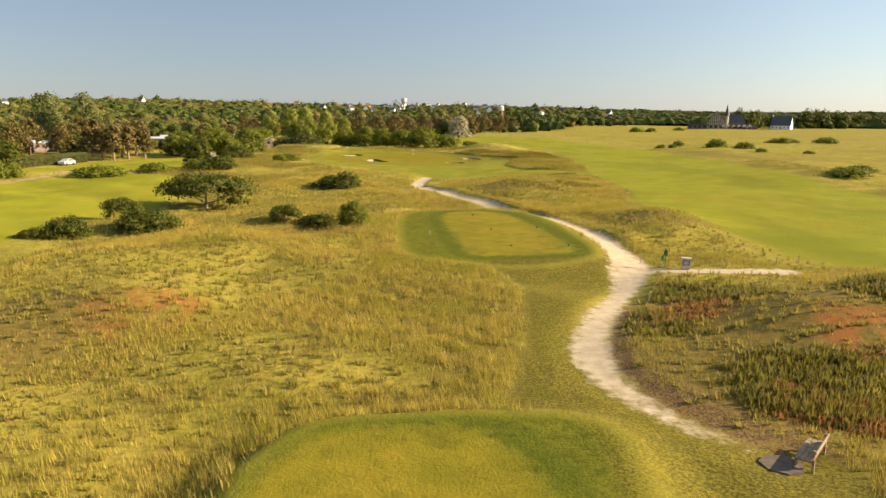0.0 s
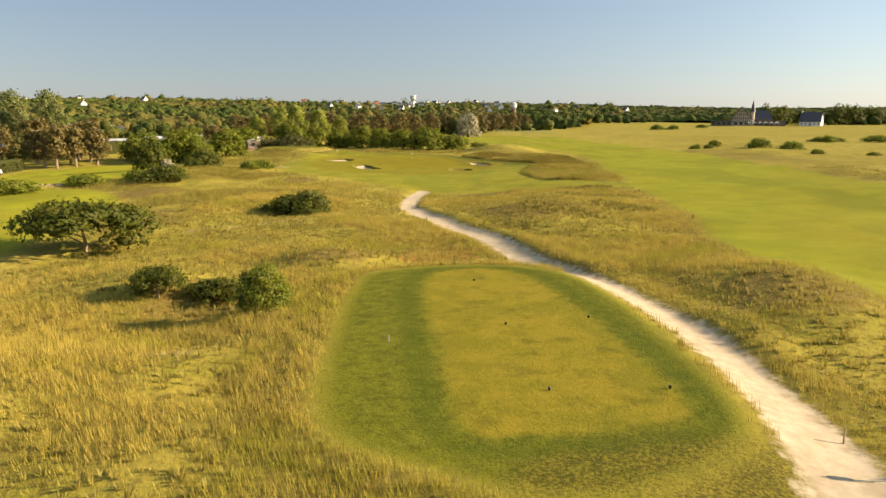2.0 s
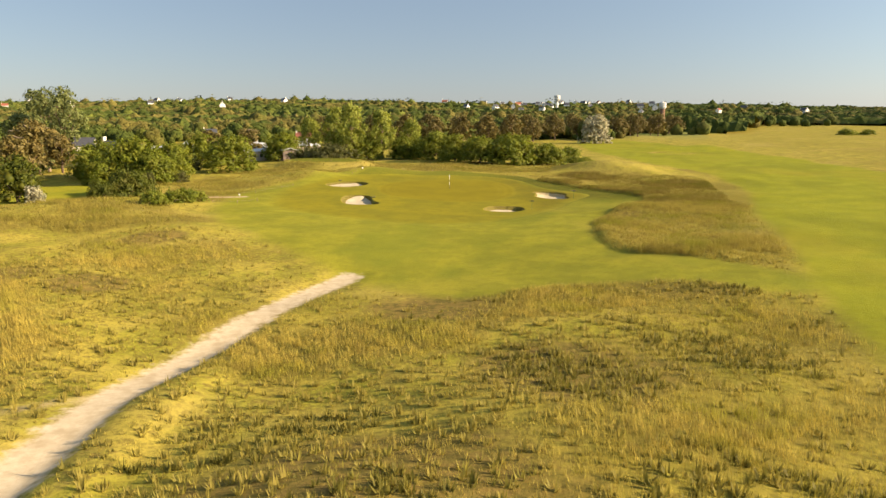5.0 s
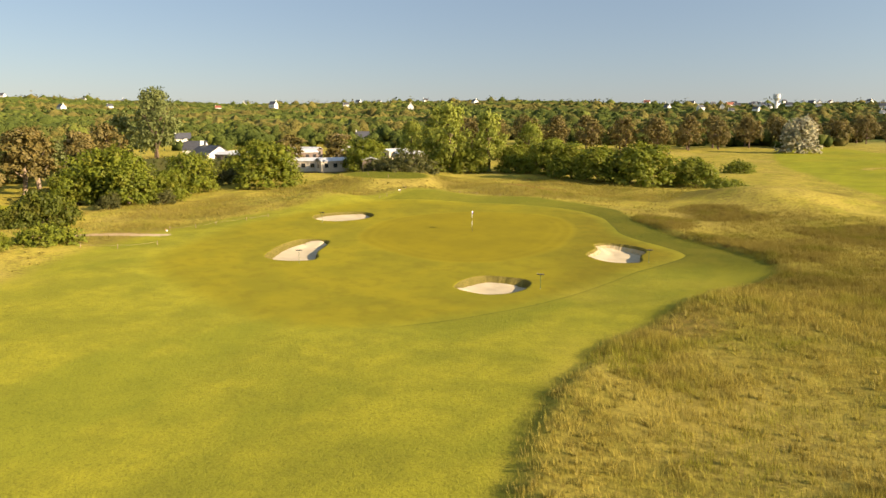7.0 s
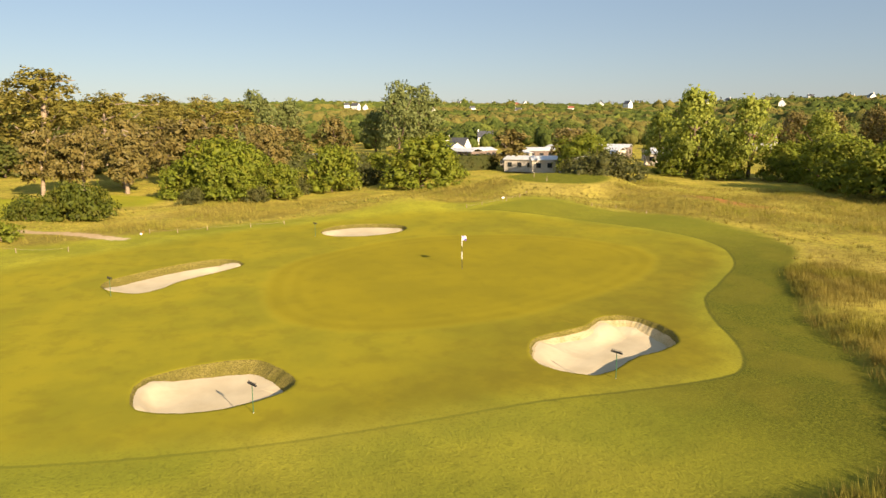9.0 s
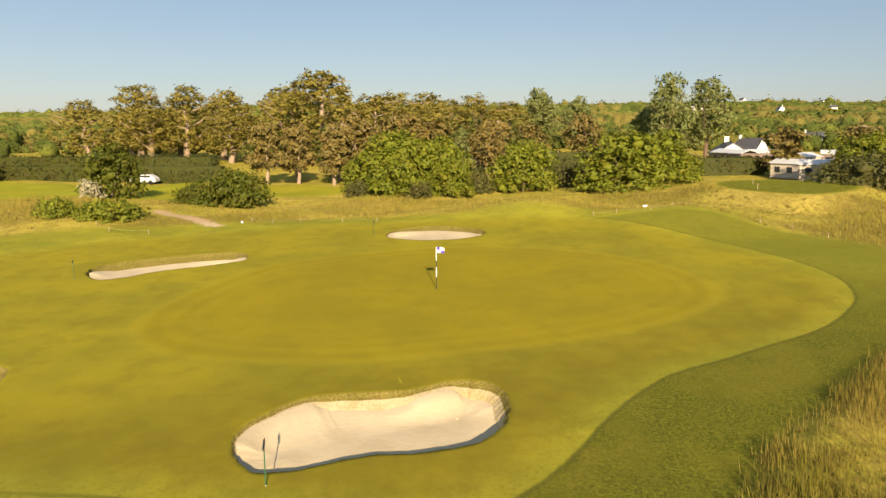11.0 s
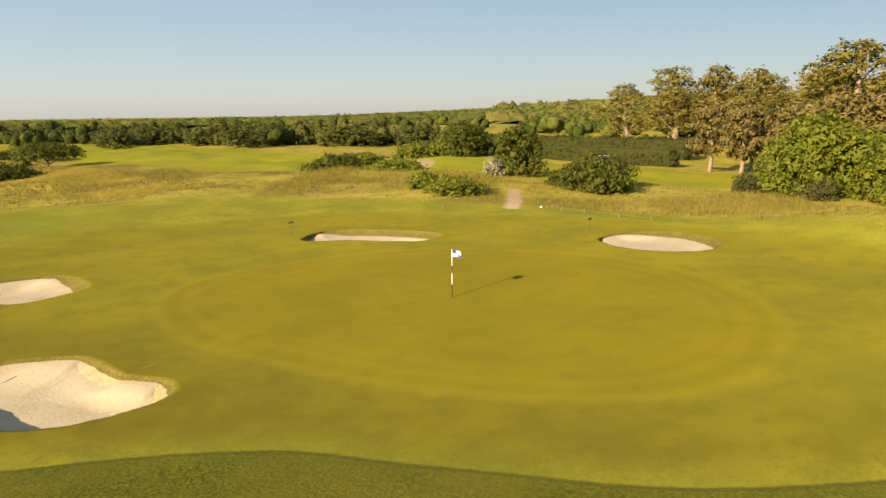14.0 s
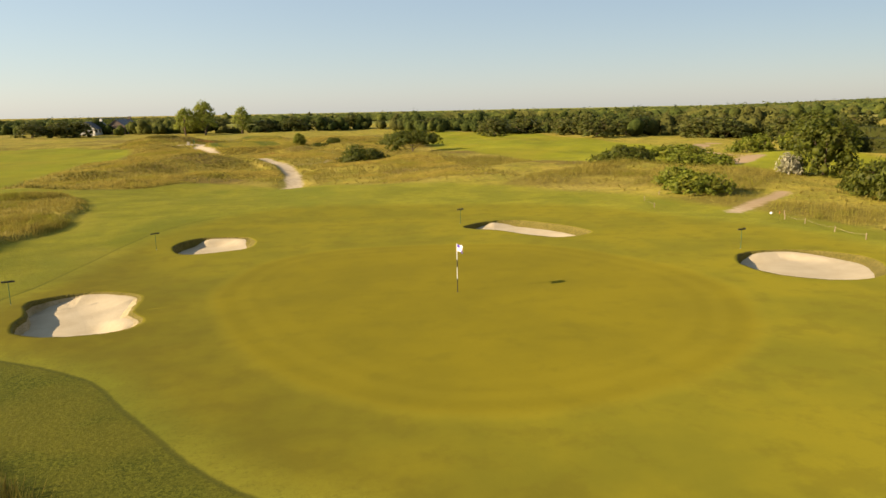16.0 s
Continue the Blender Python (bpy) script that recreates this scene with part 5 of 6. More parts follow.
def gable_house(length, depth, eave, ridge, wall=PLASTER, roof=SLATE, chimney=True, label="white rendered house with a dark slate gable roof"):
    """A house with its ridge along x: walls with gables, two roof slopes with overhang, windows, door, chimney."""
    ob = tagged(new("house"), label, "house")
    hx, hy = length / 2, depth / 2
    bm = bmesh.new()
    pts = [(-hy, -1), (hy, -1), (hy, eave), (0, ridge), (-hy, eave)]
    rows = [[bm.verts.new((x, y, z)) for y, z in pts] for x in (-hx, hx)]
    bm.faces.new(rows[0][::-1])
    bm.faces.new(rows[1])
    for i in range(5):
        j = (i + 1) % 5
        bm.faces.new((rows[0][i], rows[0][j], rows[1][j], rows[1][i]))
    bmesh.ops.recalc_face_normals(bm, faces=bm.faces)
    walls = part("wall", bm, wall, ob)
    for side in (-1, 1):
        bm = bmesh.new()
        k = 0.35 * (ridge - eave) / hy
        a, b = (side * (hy + 0.35), eave - k), (0.0, ridge)
        v = []
        for x in (-hx - 0.25, hx + 0.25):
            for y, z in (a, b):
                v += [bm.verts.new((x, y, z + 0.05)), bm.verts.new((x, y, z + 0.2))]
        for f in ((0, 2, 3, 1), (4, 5, 7, 6), (0, 1, 5, 4), (2, 6, 7, 3), (1, 3, 7, 5), (0, 4, 6, 2)):
            bm.faces.new([v[i] for i in f])
        bmesh.ops.recalc_face_normals(bm, faces=bm.faces)
        top = part("roof", bm, roof, ob)
    if chimney:
        bm = bmesh.new()
        box(bm, -hx + 0.1, -0.45, eave, -hx + 0.75, 0.45, ridge + 1.1)
        box(bm, -hx + 0.02, -0.52, ridge + 1.1, -hx + 0.83, 0.52, ridge + 1.25)
        part("chimney", bm, wall, ob)
    count = max(2, int(length / 3))
    for side in (-1, 1):
        for i in range(count):
            x = -hx + length * (i + 0.5) / count
            bm = bmesh.new()
            door = side < 0 and i == count // 2
            box(bm, x - 0.5, side * hy - 0.06, 0.05 if door else 0.95, x + 0.5, side * hy + 0.06, 2.1)
            w = part("door" if door else "window", bm, TIMBER if door else GLASS, ob)
    for side in (-1, 1):
        bm = bmesh.new()
        box(bm, side * hx - 0.06, -0.5, 1.0, side * hx + 0.06, 0.5, 2.1)
        part("window", bm, GLASS, ob)
    return ob


def stand(ob, x, y, turn, drop=0.0):
    ob.matrix_basis = pose(x, y, float(height(x, y)) - drop, 0, 0, turn)
    return ob


stand(gable_house(11, 7, 2.4, 4.6, label="low white house with a dark slate roof behind bushes"), -127, 268, -17)
near_home = stand(gable_house(10, 7, 4.5, 8.2, label="white house with a steep slate roof among trees"), -152, 285, 30)
near_home.matrix_basis = near_home.matrix_basis @ Matrix.Scale(0.65, 4)
red_home = stand(gable_house(10, 7, 4.5, 8.0, PLASTER, TILE, True, "white house with a red tiled roof among trees"), -120, 380, 20)
red_home.matrix_basis = red_home.matrix_basis @ Matrix.Scale(0.65, 4)
for x, y, a in ((-235, 350, 60), (-205, 395, 110), (-190, 420, 40)):
    copy_thing(near_home, pose(x, y, float(height(x, y)), 0, 0, a))
for i in range(64):
    r = random.Random(90 + i)
    b = radians(r.choice((r.uniform(-16, 14), r.uniform(-6, 9), r.uniform(-6, 9), r.uniform(24, 66))))
    d = r.uniform(760, 1180)
    x, y = -10 - d * math.sin(b), 150 + d * math.cos(b)
    ob = copy_thing(near_home if r.random() < 0.9 else red_home, pose(x, y, float(height(x, y)) + r.uniform(4.0, 8.0), 0, 0, r.uniform(0, 180)) @ Matrix.Scale(r.uniform(0.85, 1.35), 4))
    tagged(ob, group="houses on the hillside")


stand(gable_house(16, 7, 2.6, 5.2, label="white house with a dark slate roof beyond the course"), 67, -93, 80)
stand(gable_house(16, 7, 3, 5.6, wall=CABIN_DARK, label="dark timber house with a slate roof beyond the course"), 57, -100, 80)


def mobile_home(wall, label):
    ob = tagged(new("mobile_home"), label, "mobile home", "mobile homes of the camp")
    bm = bmesh.new()
    box(bm, -4.2, -1.9, 0.35, 4.2, 1.9, 2.75)
    part("body", bm, wall, ob)
    bm = bmesh.new()
    pts = [(-2.15, 2.7), (0, 3.35), (2.15, 2.7), (2.15, 2.82), (0, 3.48), (-2.15, 2.82)]
    rows = [[bm.verts.new((x, y, z)) for y, z in pts] for x in (-4.4, 4.4)]
    bm.faces.new(rows[0][::-1])
    bm.faces.new(rows[1])
    for i in range(6):
        j = (i + 1) % 6
        bm.faces.new((rows[0][i], rows[0][j], rows[1][j], rows[1][i]))
    bmesh.ops.recalc_face_normals(bm, faces=bm.faces)
    part("roof", bm, METAL, ob)
    for x in (-3, -0.9, 1.2, 3.2):
        for side in (-1, 1):
            bm = bmesh.new()
            box(bm, x - 0.45, side * 1.9 - 0.05, 1.3, x + 0.45, side * 1.9 + 0.05, 2.2)
            part("window", bm, GLASS, ob)
    for side in (-1, 1):
        bm = bmesh.new()
        box(bm, side * 4.2 - 0.05, -0.6, 1.2, side * 4.2 + 0.05, 0.6, 2.3)
        part("window", bm, GLASS, ob)
    bm = bmesh.new()
    box(bm, -3.9, -1.6, -0.4, 3.9, 1.6, 0.35)
    part("skirt", bm, CABIN_DARK, ob)
    return ob


home = stand(mobile_home(CABIN, "beige mobile home with a pale gabled roof"), -80, 262, 60)
brown_home = stand(mobile_home(CABIN_DARK, "brown mobile home with a pale gabled roof"), -70.5, 262, -50)
for x, y, a in ((-88, 262, 30), (-100, 268, 120), (-84, 276, 40), (-112, 262, 15), (-108, 282, 60), (-96, 290, 20), (-124, 274, 100), (-78, 290, 50), (-125, 211, 70), (-119, 226, 40), (-104, 300, 30), (-92, 304, 75), (-118, 296, 10)):
    copy_thing(home if x > -101 else brown_home, pose(x, y, float(height(x, y)), 0, 0, a))


def prism(bm, pts, y0, y1):
    """A closed prism along y from a polygon of (x, z)."""
    rows = [[bm.verts.new((x, y, z)) for x, z in pts] for y in (y0, y1)]
    bm.faces.new(rows[0])
    bm.faces.new(rows[1][::-1])
    for i in range(len(pts)):
        j = (i + 1) % len(pts)
        bm.faces.new((rows[0][i], rows[0][j], rows[1][j], rows[1][i]))
    bmesh.ops.recalc_face_normals(bm, faces=bm.faces)


def clubhouse():
    """A half-timbered villa: a steep gable to the course, a slender spired turret, a slate-roofed block, low glazed wings and white terrace tents."""
    ob = tagged(new("clubhouse"), "half-timbered villa with steep slate gable, slender spire and white tents", "clubhouse")
    bm = bmesh.new()
    prism(bm, [(-7.5, -1), (7.5, -1), (7.5, 6), (0, 15.2), (-7.5, 6)], -6, 9)
    part("wall", bm, CABIN, ob)
    for side in (-1, 1):
        bm = bmesh.new()
        prism(bm, [(side * 8.6, 4.8), (0, 15.4), (0, 16.0), (side * 9.0, 4.9)], -6.9, 9.8)
        part("roof", bm, SLATE, ob)
    for k in range(-4, 5):
        bm = bmesh.new()
        box(bm, k * 1.6 - 0.2, -6.2, -0.5 if abs(k) > 3 else 3.2, k * 1.6 + 0.2, -5.98, 14.6 - abs(k) * 1.95)
        part("beam", bm, TIMBER, ob)
    for z, w in ((3.2, 7.5), (6.0, 7.4), (9.2, 4.8), (11.8, 2.6)):
        bm = bmesh.new()
        box(bm, -w, -6.24, z - 0.2, w, -6.02, z + 0.2)
        part("beam", bm, TIMBER, ob)
    bm = bmesh.new()
    box(bm, 7.5, -3, -1, 24, 8, 5.5)
    part("side_block", bm, CABIN_DARK, ob)
    bm = bmesh.new()
    rows = [bm.verts.new(p) for p in ((6.8, -3.8, 5.5), (24.8, -3.8, 5.5), (24.8, 8.8, 5.5), (6.8, 8.8, 5.5), (6.8, 2.5, 12.6), (20, 2.5, 12.6))]
    for f in ((0, 1, 5, 4), (1, 2, 5), (2, 3, 4, 5), (3, 0, 4), (3, 2, 1, 0)):
        bm.faces.new([rows[n] for n in f])
    part("side_roof", bm, SLATE, ob)
    bm = bmesh.new()
    rod(bm, (8.6, -5, -1), (8.6, -5, 11.5), 1.5, 1.5, 12)
    part("turret", bm, CABIN, ob)
    bm = bmesh.new()
    rod(bm, (8.6, -5, 11.3), (8.6, -5, 21.5), 2.3, 0.05, 12)
    part("spire", bm, SLATE, ob)
    for x0, x1 in ((-24, -7.5), (24, 34)):
        bm = bmesh.new()
        box(bm, x0, -5, -1, x1, 4, 3.4)
        part("wing", bm, CABIN_DARK, ob)
        bm = bmesh.new()
        box(bm, x0 - 0.5, -5.6, 3.4, x1, 4.5, 3.8)
        part("wing_roof", bm, SLATE, ob)
    for x0 in (-23, -19, -15, -11, -5.5, -1.4, 2.8, 11, 15, 19):
        bm = bmesh.new()
        y = -6.3 if abs(x0) < 7 else -5.06 if x0 < 0 else -3.06
        box(bm, x0, y, 0.6, x0 + 2.6, y + 0.3, 2.8)
        part("window", bm, GLASS, ob)
    for k in range(6):
        x = 6 + k * 4.3
        bm = bmesh.new()
        prism(bm, [(x - 1.9, 2.2), (x + 1.9, 2.2), (x, 3.6)], -11.5, -8)
        part("tent_roof", bm, PLASTER, ob, "white terrace tent")
        for px in (x - 1.7, x + 1.7):
            bm = bmesh.new()
            rod(bm, (px, -11.2, -0.6), (px, -11.2, 2.3), 0.09, 0.09, 6)
            part("tent_pole", bm, METAL, ob)
    return ob


stand(clubhouse(), 236, 655, -20)
annexe = stand(gable_house(16, 11, 3.4, 11, PLASTER, SLATE, True, "white annexe with a steep dark slate roof"), 288, 640, -35)
for x, y, w, h in ((262, 668, 24, 17), (274, 672, 26, 19), (286, 690, 26, 17), (303, 684, 20, 15), (322, 668, 26, 17), (338, 672, 28, 19), (356, 676, 28, 18), (376, 680, 26, 15), (394, 676, 22, 12)):
    plant("far_pine", x, y, w, h)

# brick tower behind the wood
tower = tagged(new("brick_tower"), "slender old brick tower with a pale wider top", "tower")
bm = bmesh.new()
rod(bm, (0, 0, -1), (0, 0, 12.5), 1.1, 0.9, 12)
part("shaft", bm, BRICK, tower)
bm = bmesh.new()
rod(bm, (0, 0, 12.5), (0, 0, 13.2), 0.95, 1.35, 12)
rod(bm, (0, 0, 13.2), (0, 0, 15.6), 1.35, 1.35, 12)
rod(bm, (0, 0, 15.6), (0, 0, 16.4), 1.45, 0.3, 12)
part("top", bm, CONCRETE, tower)
tower.matrix_basis = pose(38, 585, float(height(38, 585))) @ Matrix.Diagonal((1.7, 1.7, 1.22, 1))

# water tower on the hill
water_tower = tagged(new("water_tower"), "white concrete water tower on the skyline", "water tower")
bm = bmesh.new()
rod(bm, (0, 0, -2), (0, 0, 12), 1.8, 1.5, 14)
part("stem", bm, CONCRETE, water_tower)
bm = bmesh.new()
rod(bm, (0, 0, 12), (0, 0, 15), 1.6, 3.8, 16)
rod(bm, (0, 0, 15), (0, 0, 19), 3.8, 3.8, 16)
rod(bm, (0, 0, 19), (0, 0, 19.6), 4.0, 3.4, 16)
part("tank", bm, CONCRETE, water_tower)
water_tower.matrix_basis = pose(-69, 1010, 18)

# distant flat-roofed buildings behind the course
shed = tagged(new("industrial_building"), "long low grey industrial building among trees", "building")
bm = bmesh.new()
box(bm, -14, -6, -1, 14, 6, 6)
part("wall", bm, METAL, shed)
bm = bmesh.new()
box(bm, -14.4, -6.4, 6, 14.4, 6.4, 6.5)
part("roof", bm, SLATE, shed)
for k in range(6):
    bm = bmesh.new()
    box(bm, -12 + k * 4.2, 5.95, 2.5, -9.6 + k * 4.2, 6.06, 4)
    part("window", bm, GLASS, shed)
stand(shed, 128, -440, 8)

# ---- things on the course ----
WHITE = plain_material("white_paint", (0.80, 0.79, 0.75), (0.70, 0.68, 0.63), 6.0, 0.5, 0.4)
WEATHERED = plain_material("weathered_white_paint", (0.50, 0.45, 0.38), (0.34, 0.29, 0.23), 5.0, 0.7, 0.3)
BLACK = plain_material("black_paint", (0.03, 0.03, 0.03), (0.018, 0.018, 0.018), 6.0, 0.45, 0.4)
GREEN_PAINT = plain_material("green_paint", (0.03, 0.12, 0.05), (0.02, 0.08, 0.035), 6.0, 0.45, 0.4)
PURPLE = plain_material("purple_cloth", (0.10, 0.06, 0.36), (0.08, 0.045, 0.28), 8.0, 0.8, 0.2)
WHITE_CLOTH = plain_material("white_cloth", (0.82, 0.80, 0.80), (0.74, 0.72, 0.72), 8.0, 0.8, 0.2)
TEAL = plain_material("green_towel", (0.04, 0.42, 0.20), (0.03, 0.30, 0.14), 8.0, 0.9, 0.1)
WOOD = plain_material("weathered_wood", (0.36, 0.27, 0.17), (0.22, 0.155, 0.095), 5.0, 0.85, 0.2, 0.01)
ROPE = plain_material("pale_rope", (0.38, 0.31, 0.18), (0.28, 0.22, 0.13), 12.0, 0.9, 0.1)
# brown of the washer base, also of the shadow patch by the bench
BASE_AND_SHADOW = plain_material("brown_base_and_shadow", (0.15, 0.115, 0.085), (0.10, 0.078, 0.056), 4.0, 0.9, 0.2, 0.01)
ORANGE = plain_material("orange_paint", (0.55, 0.22, 0.04), (0.45, 0.17, 0.03), 6.0, 0.5, 0.4)
YELLOW = plain_material("yellow_paint", (0.60, 0.42, 0.05), (0.5, 0.34, 0.04), 6.0, 0.5, 0.4)
RUBBER = plain_material("tyre_rubber", (0.02, 0.02, 0.02), (0.012, 0.012, 0.012), 6.0, 0.9, 0.2)


def flagstick():
    ob = tagged(new("flagstick"), "banded flagstick with a white and purple flag on the green", "flagstick")
    for i, (a, b) in enumerate(((0, 0.62), (0.62, 1.15), (1.15, 1.5), (1.5, 2.22))):
        bm = bmesh.new()
        rod(bm, (0, 0, a - (0.1 if i == 0 else 0)), (0, 0, b), 0.021, 0.019, 10)
        part("pole_section", bm, (BLACK, WHITE, BLACK, WHITE)[i], ob)
    n = 14
    for mat, pick, name in ((WHITE_CLOTH, 0, "flag"), (PURPLE, 1, "flag_patch"), (PURPLE, 2, "flag_patch")):
        bm = bmesh.new()
        grid = []
        for i in range(n + 1):
            u = i / n
            row = []
            for j in range(9):
                v = j / 8
                d = 0.03 + 0.42 * u
                wob = 0.05 * math.sin(u * 7 + v * 1.5) * u
                row.append(bm.verts.new((d * -0.4 + wob, d * 0.9 + wob * 0.4, 2.2 - 0.30 * v - 0.08 * u * u)))
            grid.append(row)
        for i in range(n):
            for j in range(8):
                patch = (i < n * 0.45) == (j < 4) and (i < n * 0.42 or i > n * 0.5)
                if (patch and (1 if i < n * 0.45 else 2)) == pick:
                    bm.faces.new((grid[i][j], grid[i + 1][j], grid[i + 1][j + 1], grid[i][j + 1]))
        bmesh.ops.delete(bm, geom=[v for v in bm.verts if not v.link_faces], context="VERTS")
        bmesh.ops.solidify(bm, geom=bm.faces[:], thickness=0.004)
        part(name, bm, mat, ob)
    bm = bmesh.new()
    bmesh.ops.create_circle(bm, cap_ends=True, segments=20, radius=0.054, matrix=Matrix.Translation((0, 0, 0.006)))
    part("hole", bm, BLACK, ob)
    return ob


stand(flagstick(), -11.5, 199, 0)


def rake():
    ob = tagged(new("bunker_rake"), "bunker rake standing upright, green handle and black head", "rake", "rakes by the bunkers")
    bm = bmesh.new()
    rod(bm, (0, 0, -0.1), (0, 0, 1.1), 0.015, 0.015, 8)
    part("handle", bm, GREEN_PAINT, ob)
    bm = bmesh.new()
    box(bm, -0.27, -0.025, 1.06, 0.27, 0.025, 1.12)
    part("head", bm, BLACK, ob)
    bm = bmesh.new()
    for k in range(17):
        rod(bm, (-0.256 + k * 0.032, 0, 1.12), (-0.256 + k * 0.032, 0.02, 1.18), 0.008, 0.005, 5)
    part("teeth", bm, BLACK, ob)
    bm = bmesh.new()
    rod(bm, (0, 0, -0.02), (0, 0, 0.03), 0.028, 0.024, 10)
    part("socket", bm, WEATHERED, ob)
    return ob


first = stand(rake(), 8.45, 193.7, 8)
for x, y, a in ((4.0, 180.6, 15), (-17.0, 178.2, 20), (-28.6, 195.2, 10)):
    copy_thing(first, pose(x, y, float(height(x, y)), 0, 0, a))


def litter_bin():
    ob = tagged(new("litter_bin"), "weathered whitish box litter bin with a dark notice panel", "litter bin")
    bm = bmesh.new()
    box(bm, -0.36, -0.3, 0.06, 0.36, 0.3, 0.98)
    bmesh.ops.bevel(bm, geom=bm.edges[:], offset=0.02, segments=2, affect="EDGES")
    part("body", bm, WEATHERED, ob)
    bm = bmesh.new()
    box(bm, -0.42, -0.36, 0.98, 0.42, 0.36, 1.05)
    bmesh.ops.bevel(bm, geom=bm.edges[:], offset=0.015, segments=2, affect="EDGES")
    part("lid", bm, WEATHERED, ob)
    bm = bmesh.new()
    box(bm, -0.28, -0.325, 0.42, 0.28, -0.3, 0.86)
    panel = part("notice", bm, BLACK, ob, "dark notice panel")
    for k in range(4):
        bm = bmesh.new()
        box(bm, -0.22, -0.332, 0.76 - k * 0.09, 0.22 - 0.06 * (k % 2), -0.325, 0.79 - k * 0.09)
        part("text_line", bm, WHITE, panel)
    for x in (-0.28, 0.28):
        bm = bmesh.new()
        box(bm, x - 0.05, -0.25, -0.06, x + 0.05, 0.25, 0.06)
        part("foot", bm, WOOD, ob)
    return ob


bin_ob = litter_bin()
bin_ob.matrix_basis = pose(16.45, 41.9, float(height(16.45, 41.9)), 0, 0, -12) @ Matrix.Scale(0.8, 4)


def ball_washer():
    ob = tagged(new("ball_washer"), "dark green ball washer on a black post with a green towel", "ball washer")
    bm = bmesh.new()
    rod(bm, (0, 0, -0.1), (0, 0, 0.95), 0.03, 0.03, 10)
    part("post", bm, BLACK, ob)
    bm = bmesh.new()
    box(bm, -0.12, -0.1, 0.92, 0.12, 0.1, 1.3)
    bmesh.ops.bevel(bm, geom=bm.edges[:], offset=0.03, segments=2, affect="EDGES")
    part("tank", bm, GREEN_PAINT, ob)
    bm = bmesh.new()
    rod(bm, (0, 0, 1.3), (0, 0, 1.42), 0.02, 0.035, 8)
    part("plunger", bm, BLACK, ob)
    bm = bmesh.new()
    rows = []
    for i in range(6):
        u = i / 5
        rows.append([bm.verts.new((-0.1 - 0.16 * v - 0.05 * math.sin(5 * u), -0.12 - 0.03 * math.sin(6 * v + 4 * u), 0.98 - 0.4 * u - 0.08 * v)) for v in (0, 0.35, 0.7, 1)])
    for i in range(5):
        for j in range(3):
            bm.faces.new((rows[i][j], rows[i + 1][j], rows[i + 1][j + 1], rows[i][j + 1]))
    bmesh.ops.solidify(bm, geom=bm.faces[:], thickness=0.012)
    part("towel", bm, TEAL, ob, "bright green towel")
    bm = bmesh.new()
    box(bm, -0.2, -0.2, -0.04, 0.2, 0.2, 0.04)
    part("base", bm, BASE_AND_SHADOW, ob)
    return ob


stand(ball_washer(), 15.2, 42.6, -10)


def bench():
    ob = tagged(new("bench"), "weathered wooden slat bench with a backrest at the tee", "bench")
    for k in range(3):
        bm = bmesh.new()
        box(bm, -0.95, -0.28 + k * 0.17, 0.42, 0.95, -0.14 + k * 0.17, 0.46)
        part("seat_slat", bm, WOOD, ob)
    for k in range(3):
        bm = bmesh.new()
        box(bm, -0.95, 0.27 + k * 0.03, 0.50 + k * 0.11, 0.95, 0.30 + k * 0.03, 0.58 + k * 0.11)
        part("back_slat", bm, WOOD, ob)
    for x in (-0.82, 0.82):
        bm = bmesh.new()
        box(bm, x - 0.04, -0.27, -0.1, x + 0.04, -0.19, 0.42)
        part("leg", bm, WOOD, ob)
        bm = bmesh.new()
        box(bm, x - 0.04, 0.24, -0.1, x + 0.04, 0.31, 0.8)
        part("leg", bm, WOOD, ob)
        bm = bmesh.new()
        box(bm, x - 0.03, -0.27, 0.36, x + 0.03, 0.25, 0.42)
        part("bearer", bm, WOOD, ob)
    return ob


stand(bench(), 11.9, 14.2, -128)
# added slab: a dark shape where only the bench seat and its shadow lie
slab = tagged(new("stone_slab"), "flat dark brown slab standing for the bench's seat and shadow", "slab")
bm = bmesh.new()
bmesh.ops.create_circle(bm, cap_ends=True, segments=7, radius=0.72)
ext = bmesh.ops.extrude_face_region(bm, geom=bm.faces[:])
bmesh.ops.translate(bm, verts=[v for v in ext["geom"] if isinstance(v, bmesh.types.BMVert)], vec=(0, 0, 0.14))
bmesh.ops.bevel(bm, geom=bm.edges[:], offset=0.02, segments=2, affect="EDGES")
part("shadow_sheet", bm, BASE_AND_SHADOW, slab)
stand(slab, 10.75, 13.7, 20, 0.02)


def tee_marker(mat, label):
    ob = tagged(new("tee_marker"), label, "tee marker", "tee markers on the tee")
    bm = bmesh.new()
    bmesh.ops.create_uvsphere(bm, u_segments=12, v_segments=8, radius=0.065, matrix=Matrix.Translation((0, 0, 0.09)))
    part("ball", bm, mat, ob)
    bm = bmesh.new()
    rod(bm, (0, 0, -0.08), (0, 0, 0.06), 0.02, 0.03, 8)
    part("peg", bm, BLACK, ob)
    return ob


mark = stand(tee_marker(BLACK, "small black round tee marker on short turf"), 2.0, 66.0, 0)
for x, y in ((9.15, 48.2), (3.45, 56.5), (4.6, 47.9), (7.7, 57.8)):
    copy_thing(mark, pose(x, y, float(height(x, y))))
post = tagged(new("distance_post"), "small leaning white marker post in the tee surround", "marker post")
bm = bmesh.new()
box(bm, -0.024, -0.012, -0.1, 0.024, 0.012, 0.32)
bmesh.ops.bevel(bm, geom=bm.edges[:], offset=0.01, segments=1, affect="EDGES")
part("board", bm, WEATHERED, post)
stand(post, -2.0, 53.6, 20)

